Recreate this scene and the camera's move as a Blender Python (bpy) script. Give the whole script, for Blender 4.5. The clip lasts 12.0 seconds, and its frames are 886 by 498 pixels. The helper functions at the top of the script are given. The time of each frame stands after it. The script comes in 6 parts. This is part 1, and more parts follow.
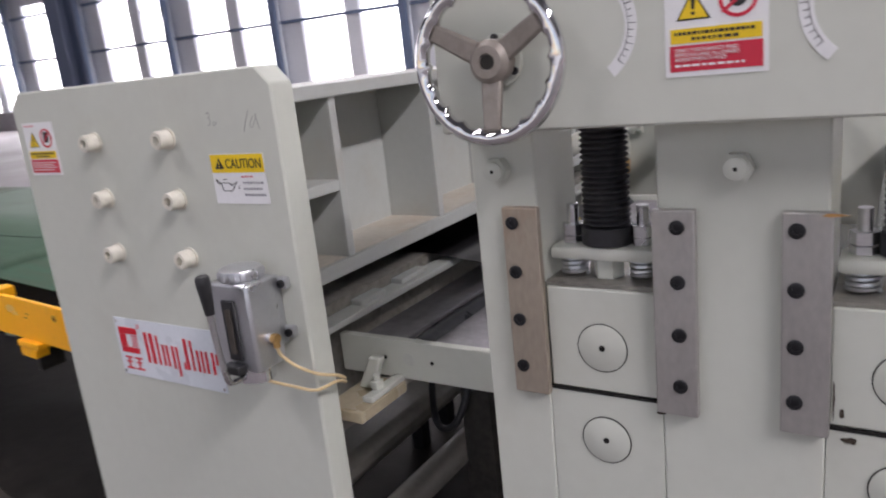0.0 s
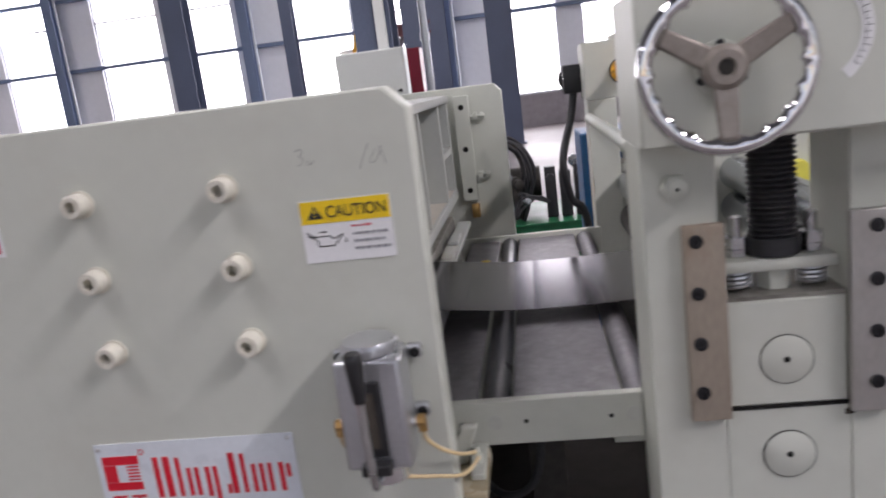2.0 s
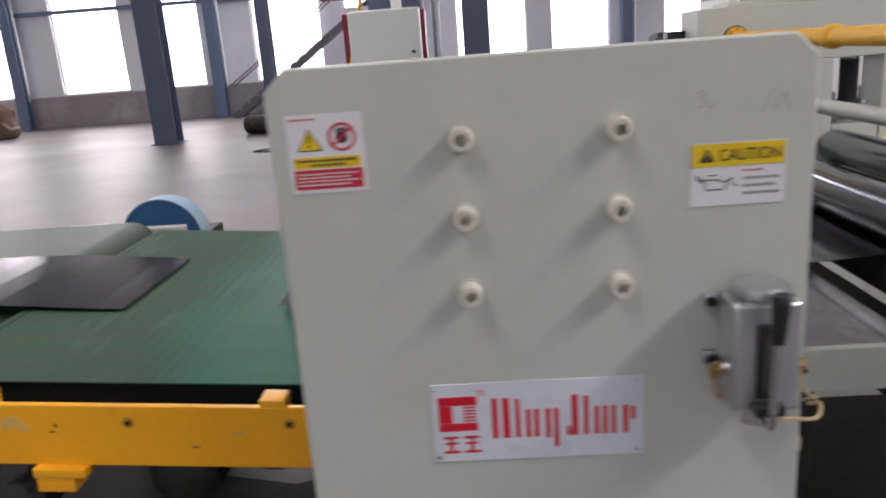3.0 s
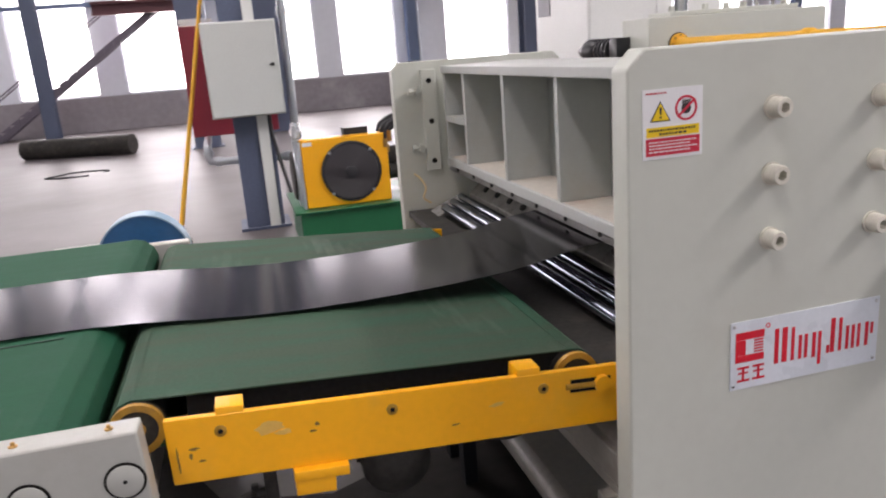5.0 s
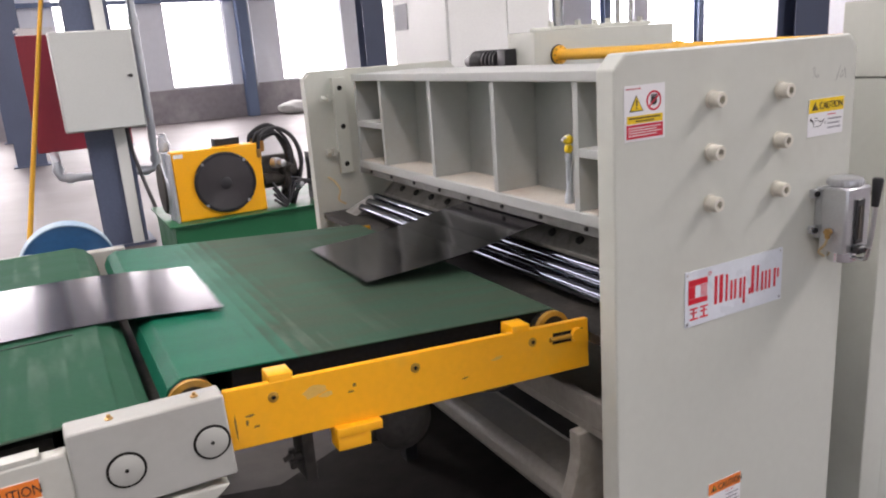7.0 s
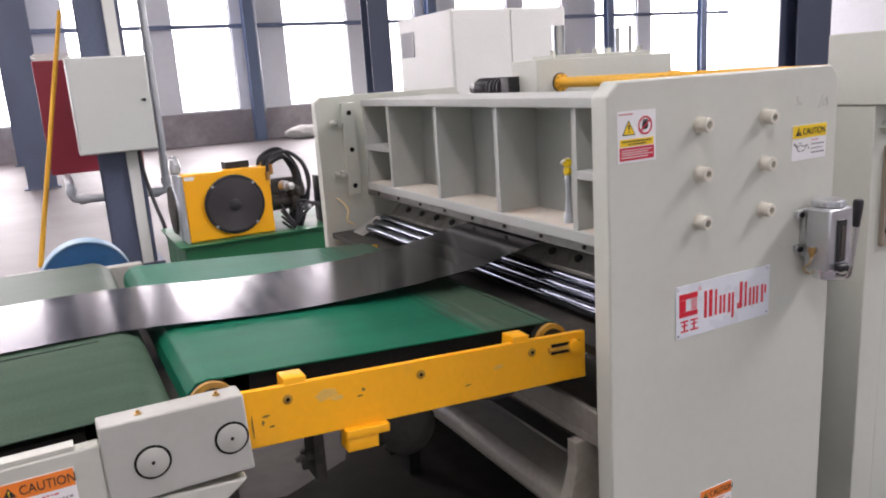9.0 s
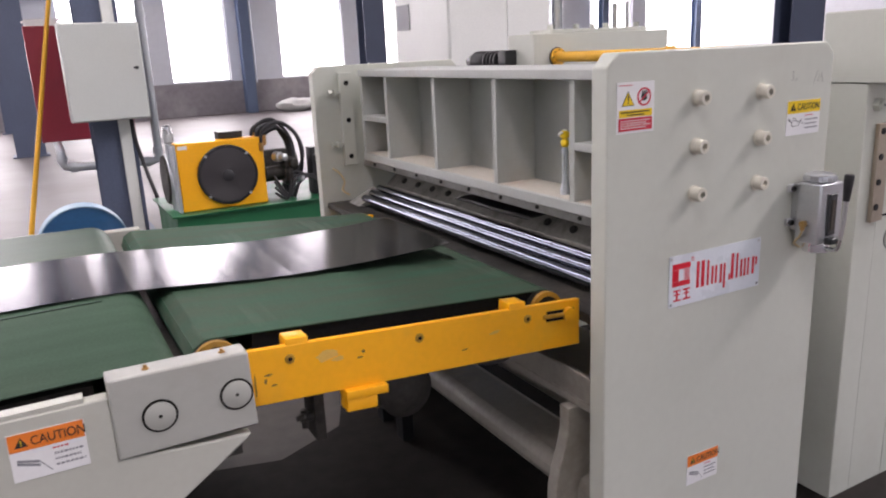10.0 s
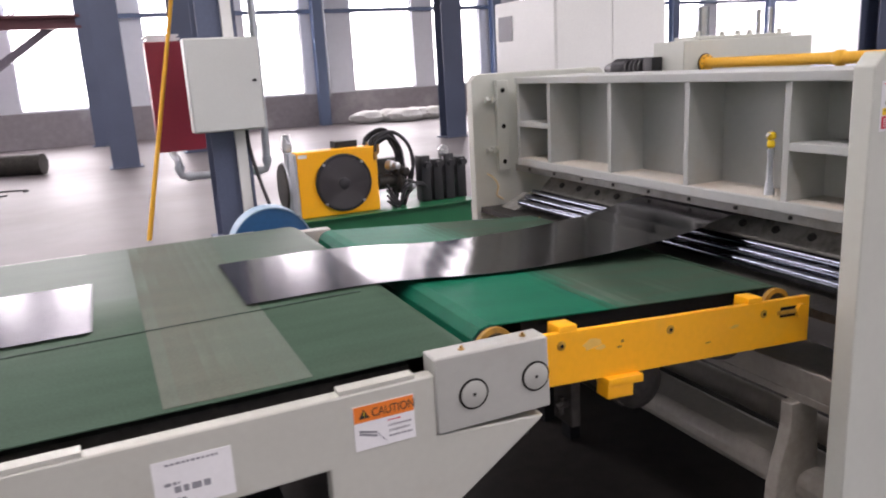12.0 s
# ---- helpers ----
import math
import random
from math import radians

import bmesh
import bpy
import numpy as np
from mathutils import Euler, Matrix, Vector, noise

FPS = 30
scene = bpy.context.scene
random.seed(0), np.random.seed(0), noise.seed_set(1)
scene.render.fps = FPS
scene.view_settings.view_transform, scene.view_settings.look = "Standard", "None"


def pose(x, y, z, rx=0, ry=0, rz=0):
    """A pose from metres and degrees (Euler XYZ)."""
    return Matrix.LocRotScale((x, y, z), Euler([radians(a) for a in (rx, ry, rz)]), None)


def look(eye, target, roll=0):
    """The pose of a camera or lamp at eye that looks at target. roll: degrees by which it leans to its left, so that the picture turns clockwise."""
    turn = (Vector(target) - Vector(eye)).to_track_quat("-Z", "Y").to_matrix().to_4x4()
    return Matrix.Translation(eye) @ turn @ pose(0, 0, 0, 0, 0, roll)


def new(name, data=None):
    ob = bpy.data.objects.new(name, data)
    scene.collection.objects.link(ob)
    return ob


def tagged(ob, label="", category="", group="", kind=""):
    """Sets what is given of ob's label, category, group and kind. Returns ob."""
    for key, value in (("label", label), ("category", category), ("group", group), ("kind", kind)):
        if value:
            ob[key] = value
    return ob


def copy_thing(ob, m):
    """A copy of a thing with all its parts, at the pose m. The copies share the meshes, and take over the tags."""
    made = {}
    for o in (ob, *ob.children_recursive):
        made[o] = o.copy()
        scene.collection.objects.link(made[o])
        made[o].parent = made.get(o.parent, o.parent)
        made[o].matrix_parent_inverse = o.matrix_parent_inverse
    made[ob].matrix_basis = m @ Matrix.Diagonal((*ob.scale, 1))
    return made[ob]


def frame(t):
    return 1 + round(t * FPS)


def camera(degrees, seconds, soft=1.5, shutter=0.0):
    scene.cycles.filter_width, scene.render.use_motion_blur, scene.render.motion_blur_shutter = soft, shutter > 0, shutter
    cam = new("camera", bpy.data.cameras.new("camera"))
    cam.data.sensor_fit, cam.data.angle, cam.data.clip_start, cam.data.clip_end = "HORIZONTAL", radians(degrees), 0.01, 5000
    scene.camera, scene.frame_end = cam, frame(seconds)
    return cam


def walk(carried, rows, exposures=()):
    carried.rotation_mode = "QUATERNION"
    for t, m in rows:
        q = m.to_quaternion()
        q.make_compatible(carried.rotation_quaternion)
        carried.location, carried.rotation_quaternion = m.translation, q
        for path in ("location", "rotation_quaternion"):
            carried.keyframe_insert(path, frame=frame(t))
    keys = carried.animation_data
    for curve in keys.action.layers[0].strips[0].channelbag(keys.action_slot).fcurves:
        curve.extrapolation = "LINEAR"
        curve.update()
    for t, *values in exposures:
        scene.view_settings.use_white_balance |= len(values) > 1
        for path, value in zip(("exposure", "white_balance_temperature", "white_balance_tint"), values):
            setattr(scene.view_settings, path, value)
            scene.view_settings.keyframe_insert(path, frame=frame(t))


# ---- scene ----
cam = camera(61.3, 12.0, 2.0, 0.5)
METRES, EYE, TILT, LEAN, TURN = 3.65, 1.54, 0.0, 0.0, 35.2
PATH = [
    (0, (-0.052, -0.02, 1.54), (-1.097, 1.611, 1.043), -6.1),
    (0.5, (-0.28, -0.054, 1.54), (-1.065, 1.716, 1.039), -2.5),
    (1, (-0.489, -0.121, 1.567), (-1.035, 1.743, 1.09), -4.0),
    (1.5, (-0.611, -0.125, 1.548), (-0.986, 1.784, 1.083), -2.4),
    (2, (-0.796, -0.112, 1.547), (-1.058, 1.825, 1.125), -7.3),
    (2.5, (-1.033, -0.135, 1.544), (-1.279, 1.786, 1.044), -4.7),
    (2.7, (-1.21, -0.168, 1.571), (-1.394, 1.755, 1.053), -4.5),
    (4.3, (-2.051, -0.108, 1.561), (-1.884, 1.824, 1.069), -3.8),
    (4.5, (-2.15, -0.121, 1.567), (-1.879, 1.79, 1.044), -4.7),
    (5, (-2.355, -0.184, 1.583), (-1.87, 1.686, 1.065), -4.5),
    (5.5, (-2.475, -0.17, 1.555), (-1.881, 1.674, 1.056), -6.1),
    (6, (-2.6, -0.122, 1.561), (-1.851, 1.641, 0.986), -7.7),
    (6.5, (-2.695, -0.176, 1.579), (-1.814, 1.533, 1.029), -4.2),
    (7, (-2.778, -0.269, 1.593), (-1.883, 1.443, 1.076), -4.2),
    (7.2, (-2.795, -0.291, 1.588), (-1.883, 1.41, 1.065), -3.5),
    (8.8, (-2.836, -0.363, 1.591), (-1.912, 1.352, 1.138), -3.3),
    (9, (-2.833, -0.366, 1.594), (-1.936, 1.363, 1.144), -3.8),
    (9.5, (-2.834, -0.372, 1.594), (-1.925, 1.35, 1.139), -4.1),
    (10, (-2.873, -0.387, 1.579), (-1.961, 1.318, 1.067), -2.7),
    (10.5, (-2.943, -0.359, 1.574), (-2.056, 1.36, 1.064), -3.1),
    (11, (-3.077, -0.283, 1.586), (-2.396, 1.538, 1.115), -7.5),
    (11.5, (-3.179, -0.234, 1.567), (-2.484, 1.575, 1.073), -3.9),
    (12, (-3.347, -0.244, 1.578), (-2.558, 1.532, 1.106), -3.3),
]
EXPOSURES = [(0, -0.12, 6650, 22), (1.5, -0.2, 6650, 22), (2, -0.24, 6650, 22), (2.5, -0.5, 6700, 22), (4.5, -0.15, 6900, 22), (5.5, 0.01, 6950, 22), (7, 0.1, 6950, 22), (9.5, 0.03, 6850, 23), (10, -0.04, 6850, 24), (12, -0.02, 6850, 24.5)]
walk(cam, [(t, look(eye, target, roll)) for t, eye, target, roll in PATH], EXPOSURES)

# ---- light ----
world = bpy.data.worlds.new("world")
scene.world = world
world.use_nodes = True
_wn = world.node_tree.nodes
_sky = _wn.new("ShaderNodeTexSky")
_sky.sky_type, _sky.sun_disc = "NISHITA", False
_sky.sun_elevation, _sky.sun_rotation = radians(48), radians(200)
world.node_tree.links.new(_sky.outputs["Color"], _wn["Background"].inputs["Color"])
_wn["Background"].inputs["Strength"].default_value = 0.12
sun_data = bpy.data.lights.new("sun", "SUN")
sun_data.energy, sun_data.angle, sun_data.color = 1.0, radians(14), (1.0, 0.97, 0.92)
sun = new("sun", sun_data)
sun.matrix_world = look((0, 0, 30), (6, 18, 0))


def window_light(name, centre, target, wide, high, power, colour):
    data = bpy.data.lights.new(name, "AREA")
    data.shape, data.size, data.size_y, data.energy, data.color = "RECTANGLE", wide, high, power, colour
    ob = new(name, data)
    ob.matrix_world = look(centre, target)
    return ob


DAY = (0.95, 0.98, 1.0)
# daylight in the far window band, an unseen band behind, and unseen roof strips
window_light("daylight_far", (-10, 23.2, 3.4), (-10, 0, 2.4), 66, 4.4, 1500, DAY)
window_light("daylight_near", (-10, -11.7, 3.6), (-10, 5, 1.5), 60, 4.2, 45, DAY)
# first two strips follow the shadow directions, the third is added
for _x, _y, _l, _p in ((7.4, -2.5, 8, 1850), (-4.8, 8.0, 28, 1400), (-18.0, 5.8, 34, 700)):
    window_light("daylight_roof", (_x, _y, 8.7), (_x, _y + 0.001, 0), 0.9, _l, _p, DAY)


# ---- materials ----
def material(name, colour, rough=0.5, metal=0.0, vary=0.06, scale=3.0, grain=60.0, bump=0.02, dirt=None, dirt_amount=0.0,
             dirt_scale=2.0, stretch=(1, 1, 1), rough_vary=0.08, coat=0.0):
    """Painted or metal surface: broad tone changes, fine grain, dirt patches and a fine relief."""
    m = bpy.data.materials.new(name)
    m.use_nodes = True
    nt = m.node_tree
    b = nt.nodes["Principled BSDF"]
    tex = nt.nodes.new("ShaderNodeTexCoord")
    mp = nt.nodes.new("ShaderNodeMapping")
    mp.inputs["Scale"].default_value = stretch
    nt.links.new(tex.outputs["Object"], mp.inputs["Vector"])
    broad = nt.nodes.new("ShaderNodeTexNoise")
    broad.inputs["Scale"].default_value, broad.inputs["Detail"].default_value = scale, 5
    fine = nt.nodes.new("ShaderNodeTexNoise")
    fine.inputs["Scale"].default_value, fine.inputs["Detail"].default_value = grain, 3
    for n in (broad, fine):
        nt.links.new(mp.outputs["Vector"], n.inputs["Vector"])
    add = nt.nodes.new("ShaderNodeMath")
    add.operation = "ADD"
    nt.links.new(broad.outputs["Fac"], add.inputs[0])
    nt.links.new(fine.outputs["Fac"], add.inputs[1])
    rng = nt.nodes.new("ShaderNodeMapRange")
    rng.inputs["From Min"].default_value, rng.inputs["From Max"].default_value = 0.7, 1.3
    rng.inputs["To Min"].default_value, rng.inputs["To Max"].default_value = 1 - vary, 1 + vary
    nt.links.new(add.outputs[0], rng.inputs["Value"])
    mix = nt.nodes.new("ShaderNodeMix")
    mix.data_type, mix.blend_type = "RGBA", "MULTIPLY"
    mix.inputs["Factor"].default_value = 1
    mix.inputs["A"].default_value = (*colour, 1)
    nt.links.new(rng.outputs["Result"], mix.inputs["B"])
    out = mix.outputs["Result"]
    if dirt:
        d = nt.nodes.new("ShaderNodeTexNoise")
        d.inputs["Scale"].default_value, d.inputs["Detail"].default_value, d.inputs["Roughness"].default_value = dirt_scale, 7, 0.65
        nt.links.new(mp.outputs["Vector"], d.inputs["Vector"])
        r2 = nt.nodes.new("ShaderNodeMapRange")
        r2.inputs["From Min"].default_value, r2.inputs["From Max"].default_value = 0.52, 0.72
        r2.inputs["To Max"].default_value = dirt_amount
        nt.links.new(d.outputs["Fac"], r2.inputs["Value"])
        mx = nt.nodes.new("ShaderNodeMix")
        mx.data_type = "RGBA"
        nt.links.new(r2.outputs["Result"], mx.inputs["Factor"])
        nt.links.new(out, mx.inputs["A"])
        mx.inputs["B"].default_value = (*dirt, 1)
        out = mx.outputs["Result"]
    nt.links.new(out, b.inputs["Base Color"])
    rr = nt.nodes.new("ShaderNodeMapRange")
    rr.inputs["From Min"].default_value, rr.inputs["From Max"].default_value = 0.3, 0.7
    rr.inputs["To Min"].default_value, rr.inputs["To Max"].default_value = max(0.02, rough - rough_vary), min(1, rough + rough_vary)
    nt.links.new(broad.outputs["Fac"], rr.inputs["Value"])
    nt.links.new(rr.outputs["Result"], b.inputs["Roughness"])
    b.inputs["Metallic"].default_value = metal
    b.inputs["Coat Weight"].default_value = coat
    if bump:
        bp = nt.nodes.new("ShaderNodeBump")
        bp.inputs["Strength"].default_value, bp.inputs["Distance"].default_value = bump * 5, 0.002
        nt.links.new(add.outputs[0], bp.inputs["Height"])
        nt.links.new(bp.outputs["Normal"], b.inputs["Normal"])
    return m


def glowing(name, colour, strength):
    m = bpy.data.materials.new(name)
    m.use_nodes = True
    b = m.node_tree.nodes["Principled BSDF"]
    b.inputs["Base Color"].default_value = (0.8, 0.8, 0.8, 1)
    b.inputs["Emission Color"].default_value = (*colour, 1)
    b.inputs["Emission Strength"].default_value = strength
    return m


PAINT = material("machine_paint", (0.555, 0.57, 0.505), 0.42, 0, 0.022, 1.6, 40, 0.005, (0.40, 0.37, 0.30), 0.22, 2.2)
PAINT_FAR = material("machine_paint_dusty", (0.53, 0.54, 0.49), 0.5, 0, 0.06, 3, 80, 0.02, (0.42, 0.36, 0.27), 0.5, 4.0)
# machine paint copy, darker and greyer for the shade in the crossbeam pockets
PAINT_SHADED = material("shaded_pocket_paint", (0.43, 0.445, 0.42), 0.5, 0, 0.03, 3, 50, 0.006, (0.40, 0.34, 0.26), 0.4, 4.0)
# darker, blotched paint for the strip and cheek below the crossbeam
STRIP_PAINT = material("dark_strip_paint", (0.27, 0.265, 0.245), 0.5, 0, 0.12, 5, 50, 0.01, (0.12, 0.10, 0.08), 0.7, 7.0)
BLOCK_PAINT = material("grey_block_paint", (0.40, 0.405, 0.37), 0.45, 0, 0.03, 2.5, 60, 0.008, (0.30, 0.27, 0.22), 0.35, 5.0)
DUSTY_FLANGE = material("dusty_flange_paint", (0.54, 0.50, 0.43), 0.7, 0, 0.08, 6, 60, 0.03, (0.50, 0.40, 0.31), 0.9, 4.0)
BLADE = material("oily_blade_holder", (0.25, 0.24, 0.21), 0.45, 0.2, 0.2, 9, 60, 0.03, (0.07, 0.06, 0.05), 0.8, 14)
OILY_BRACKET = material("oily_bracket_paint", (0.42, 0.36, 0.25), 0.3, 0, 0.1, 8, 70, 0.02, (0.34, 0.24, 0.12), 0.8, 6.0)
CREAM = material("cream_bolt_paint", (0.66, 0.63, 0.54), 0.45, 0, 0.08, 20, 120, 0.02)
WHITE_PAINT = material("white_steel_paint", (0.74, 0.75, 0.72), 0.4, 0, 0.04, 2, 60, 0.01)
YELLOW = material("yellow_paint", (0.98, 0.45, 0.010), 0.38, 0, 0.04, 4, 60, 0.01, (0.70, 0.40, 0.06), 0.35, 5.0)
YELLOW_WORN = material("worn_yellow_wheel", (0.45, 0.24, 0.03), 0.5, 0.2, 0.15, 25, 120, 0.05, (0.12, 0.07, 0.03), 0.8, 15.0)
ORANGE_STRAP = material("orange_yellow_tube", (0.86, 0.45, 0.035), 0.5, 0, 0.06, 6, 80)
GREEN_PAINT = material("green_tank_paint", (0.008, 0.125, 0.05), 0.4, 0, 0.1, 4, 60, 0.02)
STEEL = material("bright_steel", (0.62, 0.62, 0.62), 0.28, 1, 0.06, 8, 150, 0.02, (0.35, 0.30, 0.24), 0.3, 10)
CHROME = material("chrome", (0.82, 0.82, 0.83), 0.07, 1, 0.03, 6, 100, 0.0, rough_vary=0.03)
CHROME_ROLL = material("chrome_roll", (0.36, 0.38, 0.41), 0.17, 1, 0.06, 5, 60, 0.0, rough_vary=0.06)
GIB = material("ground_steel_bar", (0.47, 0.455, 0.43), 0.40, 0.75, 0.08, 6, 120, 0.03, (0.34, 0.29, 0.24), 0.5, 6.0, (1, 1, 0.5))
GIB_RUSTY = material("rust_tinted_steel_bar", (0.42, 0.36, 0.29), 0.45, 0.6, 0.1, 5, 120, 0.03, (0.36, 0.20, 0.10), 0.9, 5.0, (1, 1, 0.4))
WHEEL_BROWN = material("worn_wheel_spokes", (0.30, 0.265, 0.235), 0.45, 0.5, 0.12, 10, 100, 0.04, (0.16, 0.11, 0.08), 0.7, 9)
ALU = material("cast_aluminium", (0.60, 0.61, 0.63), 0.33, 0.9, 0.05, 12, 160, 0.03)
BRASS = material("brass", (0.55, 0.34, 0.13), 0.35, 0.9, 0.08, 20, 120)
BLACK = material("black_plastic", (0.018, 0.018, 0.02), 0.4, 0, 0.2, 10, 100, 0.02)
RUBBER = material("black_rubber", (0.022, 0.022, 0.025), 0.55, 0, 0.2, 10, 100, 0.02, (0.12, 0.11, 0.1), 0.2, 12)
BLACK_SCREW = material("black_oxide_screw", (0.02, 0.02, 0.022), 0.35, 0.4, 0.2, 30, 200)
DARK = material("dark_oily_steel", (0.05, 0.047, 0.043), 0.5, 0.4, 0.25, 6, 60, 0.04, (0.14, 0.12, 0.1), 0.4, 8)
TABLE_STEEL = material("scuffed_table_steel", (0.21, 0.20, 0.21), 0.45, 0.25, 0.22, 5, 40, 0.02, (0.42, 0.41, 0.42), 0.55, 8)
ROLLER = material("dark_table_roller", (0.06, 0.062, 0.07), 0.35, 0.3, 0.15, 6, 80, 0.02, (0.2, 0.2, 0.2), 0.3, 9)
# columns, posts, wall panels and dado are lightened for the window haze
COLUMN_BLUE = material("blue_grey_column_paint", (0.085, 0.105, 0.165), 0.5, 0, 0.12, 1.5, 40, 0.02)
WALL_BLUE = material("blue_wall_post_paint", (0.15, 0.20, 0.31), 0.5, 0, 0.08, 1.5, 40, 0.02)
WALL_WHITE = material("white_wall_panel", (0.84, 0.86, 0.90), 0.7, 0, 0.03, 0.8, 6, 0.0)
DADO = material("grey_dado_plaster", (0.33, 0.30, 0.31), 0.85, 0, 0.12, 0.9, 6, 0.01, (0.56, 0.53, 0.53), 0.8, 0.6)
FLOOR = material("dusty_concrete_floor", (0.135, 0.117, 0.117), 0.45, 0, 0.09, 0.35, 3, 0.002, (0.10, 0.087, 0.084), 0.6, 0.25)
FLOOR.node_tree.nodes["Principled BSDF"].inputs["Specular IOR Level"].default_value = 0.32
FLOOR_MIDTONE = material("midtone_floor", (0.085, 0.074, 0.066), 0.6, 0, 0.2, 1.4, 12, 0.01, (0.045, 0.04, 0.036), 0.8, 1.6)
FLOOR_DARK = material("oily_shaded_floor", (0.022, 0.019, 0.017), 0.7, 0, 0.25, 1.2, 14, 0.03, (0.03, 0.028, 0.026), 0.9, 1.1)
ROOF = material("roof_sheet", (0.17, 0.18, 0.20), 0.6, 0, 0.05, 0.5, 10)
RED = material("red_cabinet_paint", (0.24, 0.018, 0.035), 0.4, 0, 0.1, 3, 60)
BLUE = material("blue_guard_paint", (0.012, 0.085, 0.21), 0.4, 0, 0.1, 5, 60, dirt=(0.12, 0.2, 0.3), dirt_amount=0.3)
BLUE_LIT = material("window_lit_blue_paint", (0.22, 0.36, 0.48), 0.5, 0, 0.1, 6, 60, dirt=(0.45, 0.5, 0.52), dirt_amount=0.5)
GRILLE = material("grey_black_grille", (0.055, 0.05, 0.055), 0.6, 0, 0.1, 10, 80, 0.0)
PIPE_ZINC = material("galvanised_pipe", (0.50, 0.53, 0.56), 0.4, 0.6, 0.1, 8, 90)
HOSE_CLEAR = material("yellowed_nylon_tube", (0.62, 0.48, 0.27), 0.35, 0, 0.1, 10, 90)
BAG = material("white_woven_bag", (0.72, 0.71, 0.68), 0.8, 0, 0.12, 4, 30)
STICKER_WHITE = material("white_sticker", (0.78, 0.78, 0.78), 0.4, 0, 0.03, 10, 100, 0.0)
STICKER_PLATE = material("white_enamel_plate", (0.68, 0.72, 0.76), 0.3, 0, 0.04, 6, 100, 0.0)
STICKER_YELLOW = material("yellow_sticker", (0.85, 0.58, 0.01), 0.4, 0, 0.03, 10, 100, 0.0)
STICKER_ORANGE = material("orange_sticker", (0.85, 0.22, 0.03), 0.4, 0, 0.03, 10, 100, 0.0)
STICKER_RED = material("red_sticker", (0.60, 0.02, 0.05), 0.4, 0, 0.05, 10, 100, 0.0)
LOGO_RED = material("logo_red_paint", (0.68, 0.012, 0.03), 0.35, 0, 0.04, 10, 100, 0.0)
INK = material("black_print", (0.02, 0.02, 0.02), 0.5, 0, 0.1, 10, 100, 0.0)
INK_GREY = material("grey_print", (0.25, 0.25, 0.27), 0.5, 0, 0.1, 10, 100, 0.0)
PENCIL = material("pencil_mark", (0.30, 0.30, 0.28), 0.6, 0, 0.3, 60, 200, 0.0)
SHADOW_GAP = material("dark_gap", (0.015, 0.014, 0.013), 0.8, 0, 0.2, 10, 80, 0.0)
SKY_GLOW = glowing("overcast_daylight", (0.97, 0.98, 1.0), 6.0)
LOWER_PAINT = material("oily_lower_frame_paint", (0.36, 0.335, 0.29), 0.42, 0, 0.1, 4, 50, 0.01, (0.15, 0.12, 0.095), 0.6, 3.0)
BOX_PAINT = material("pale_grey_box_paint", (0.56, 0.585, 0.56), 0.4, 0, 0.03, 2, 60, 0.01)
# near black that stands in for the shade under the short belt
SHADE_BLACK = material("shade_black", (0.013, 0.013, 0.014), 0.85, 0, 0.2, 10, 80, 0.0)
MAROON = material("red_brown_beam_paint", (0.10, 0.028, 0.034), 0.55, 0, 0.15, 2, 40)
SHEET = material("cold_rolled_sheet", (0.137, 0.128, 0.142), 0.16, 1.0, 0.05, 2, 300, 0.004, rough_vary=0.03, stretch=(0.15, 1, 1))


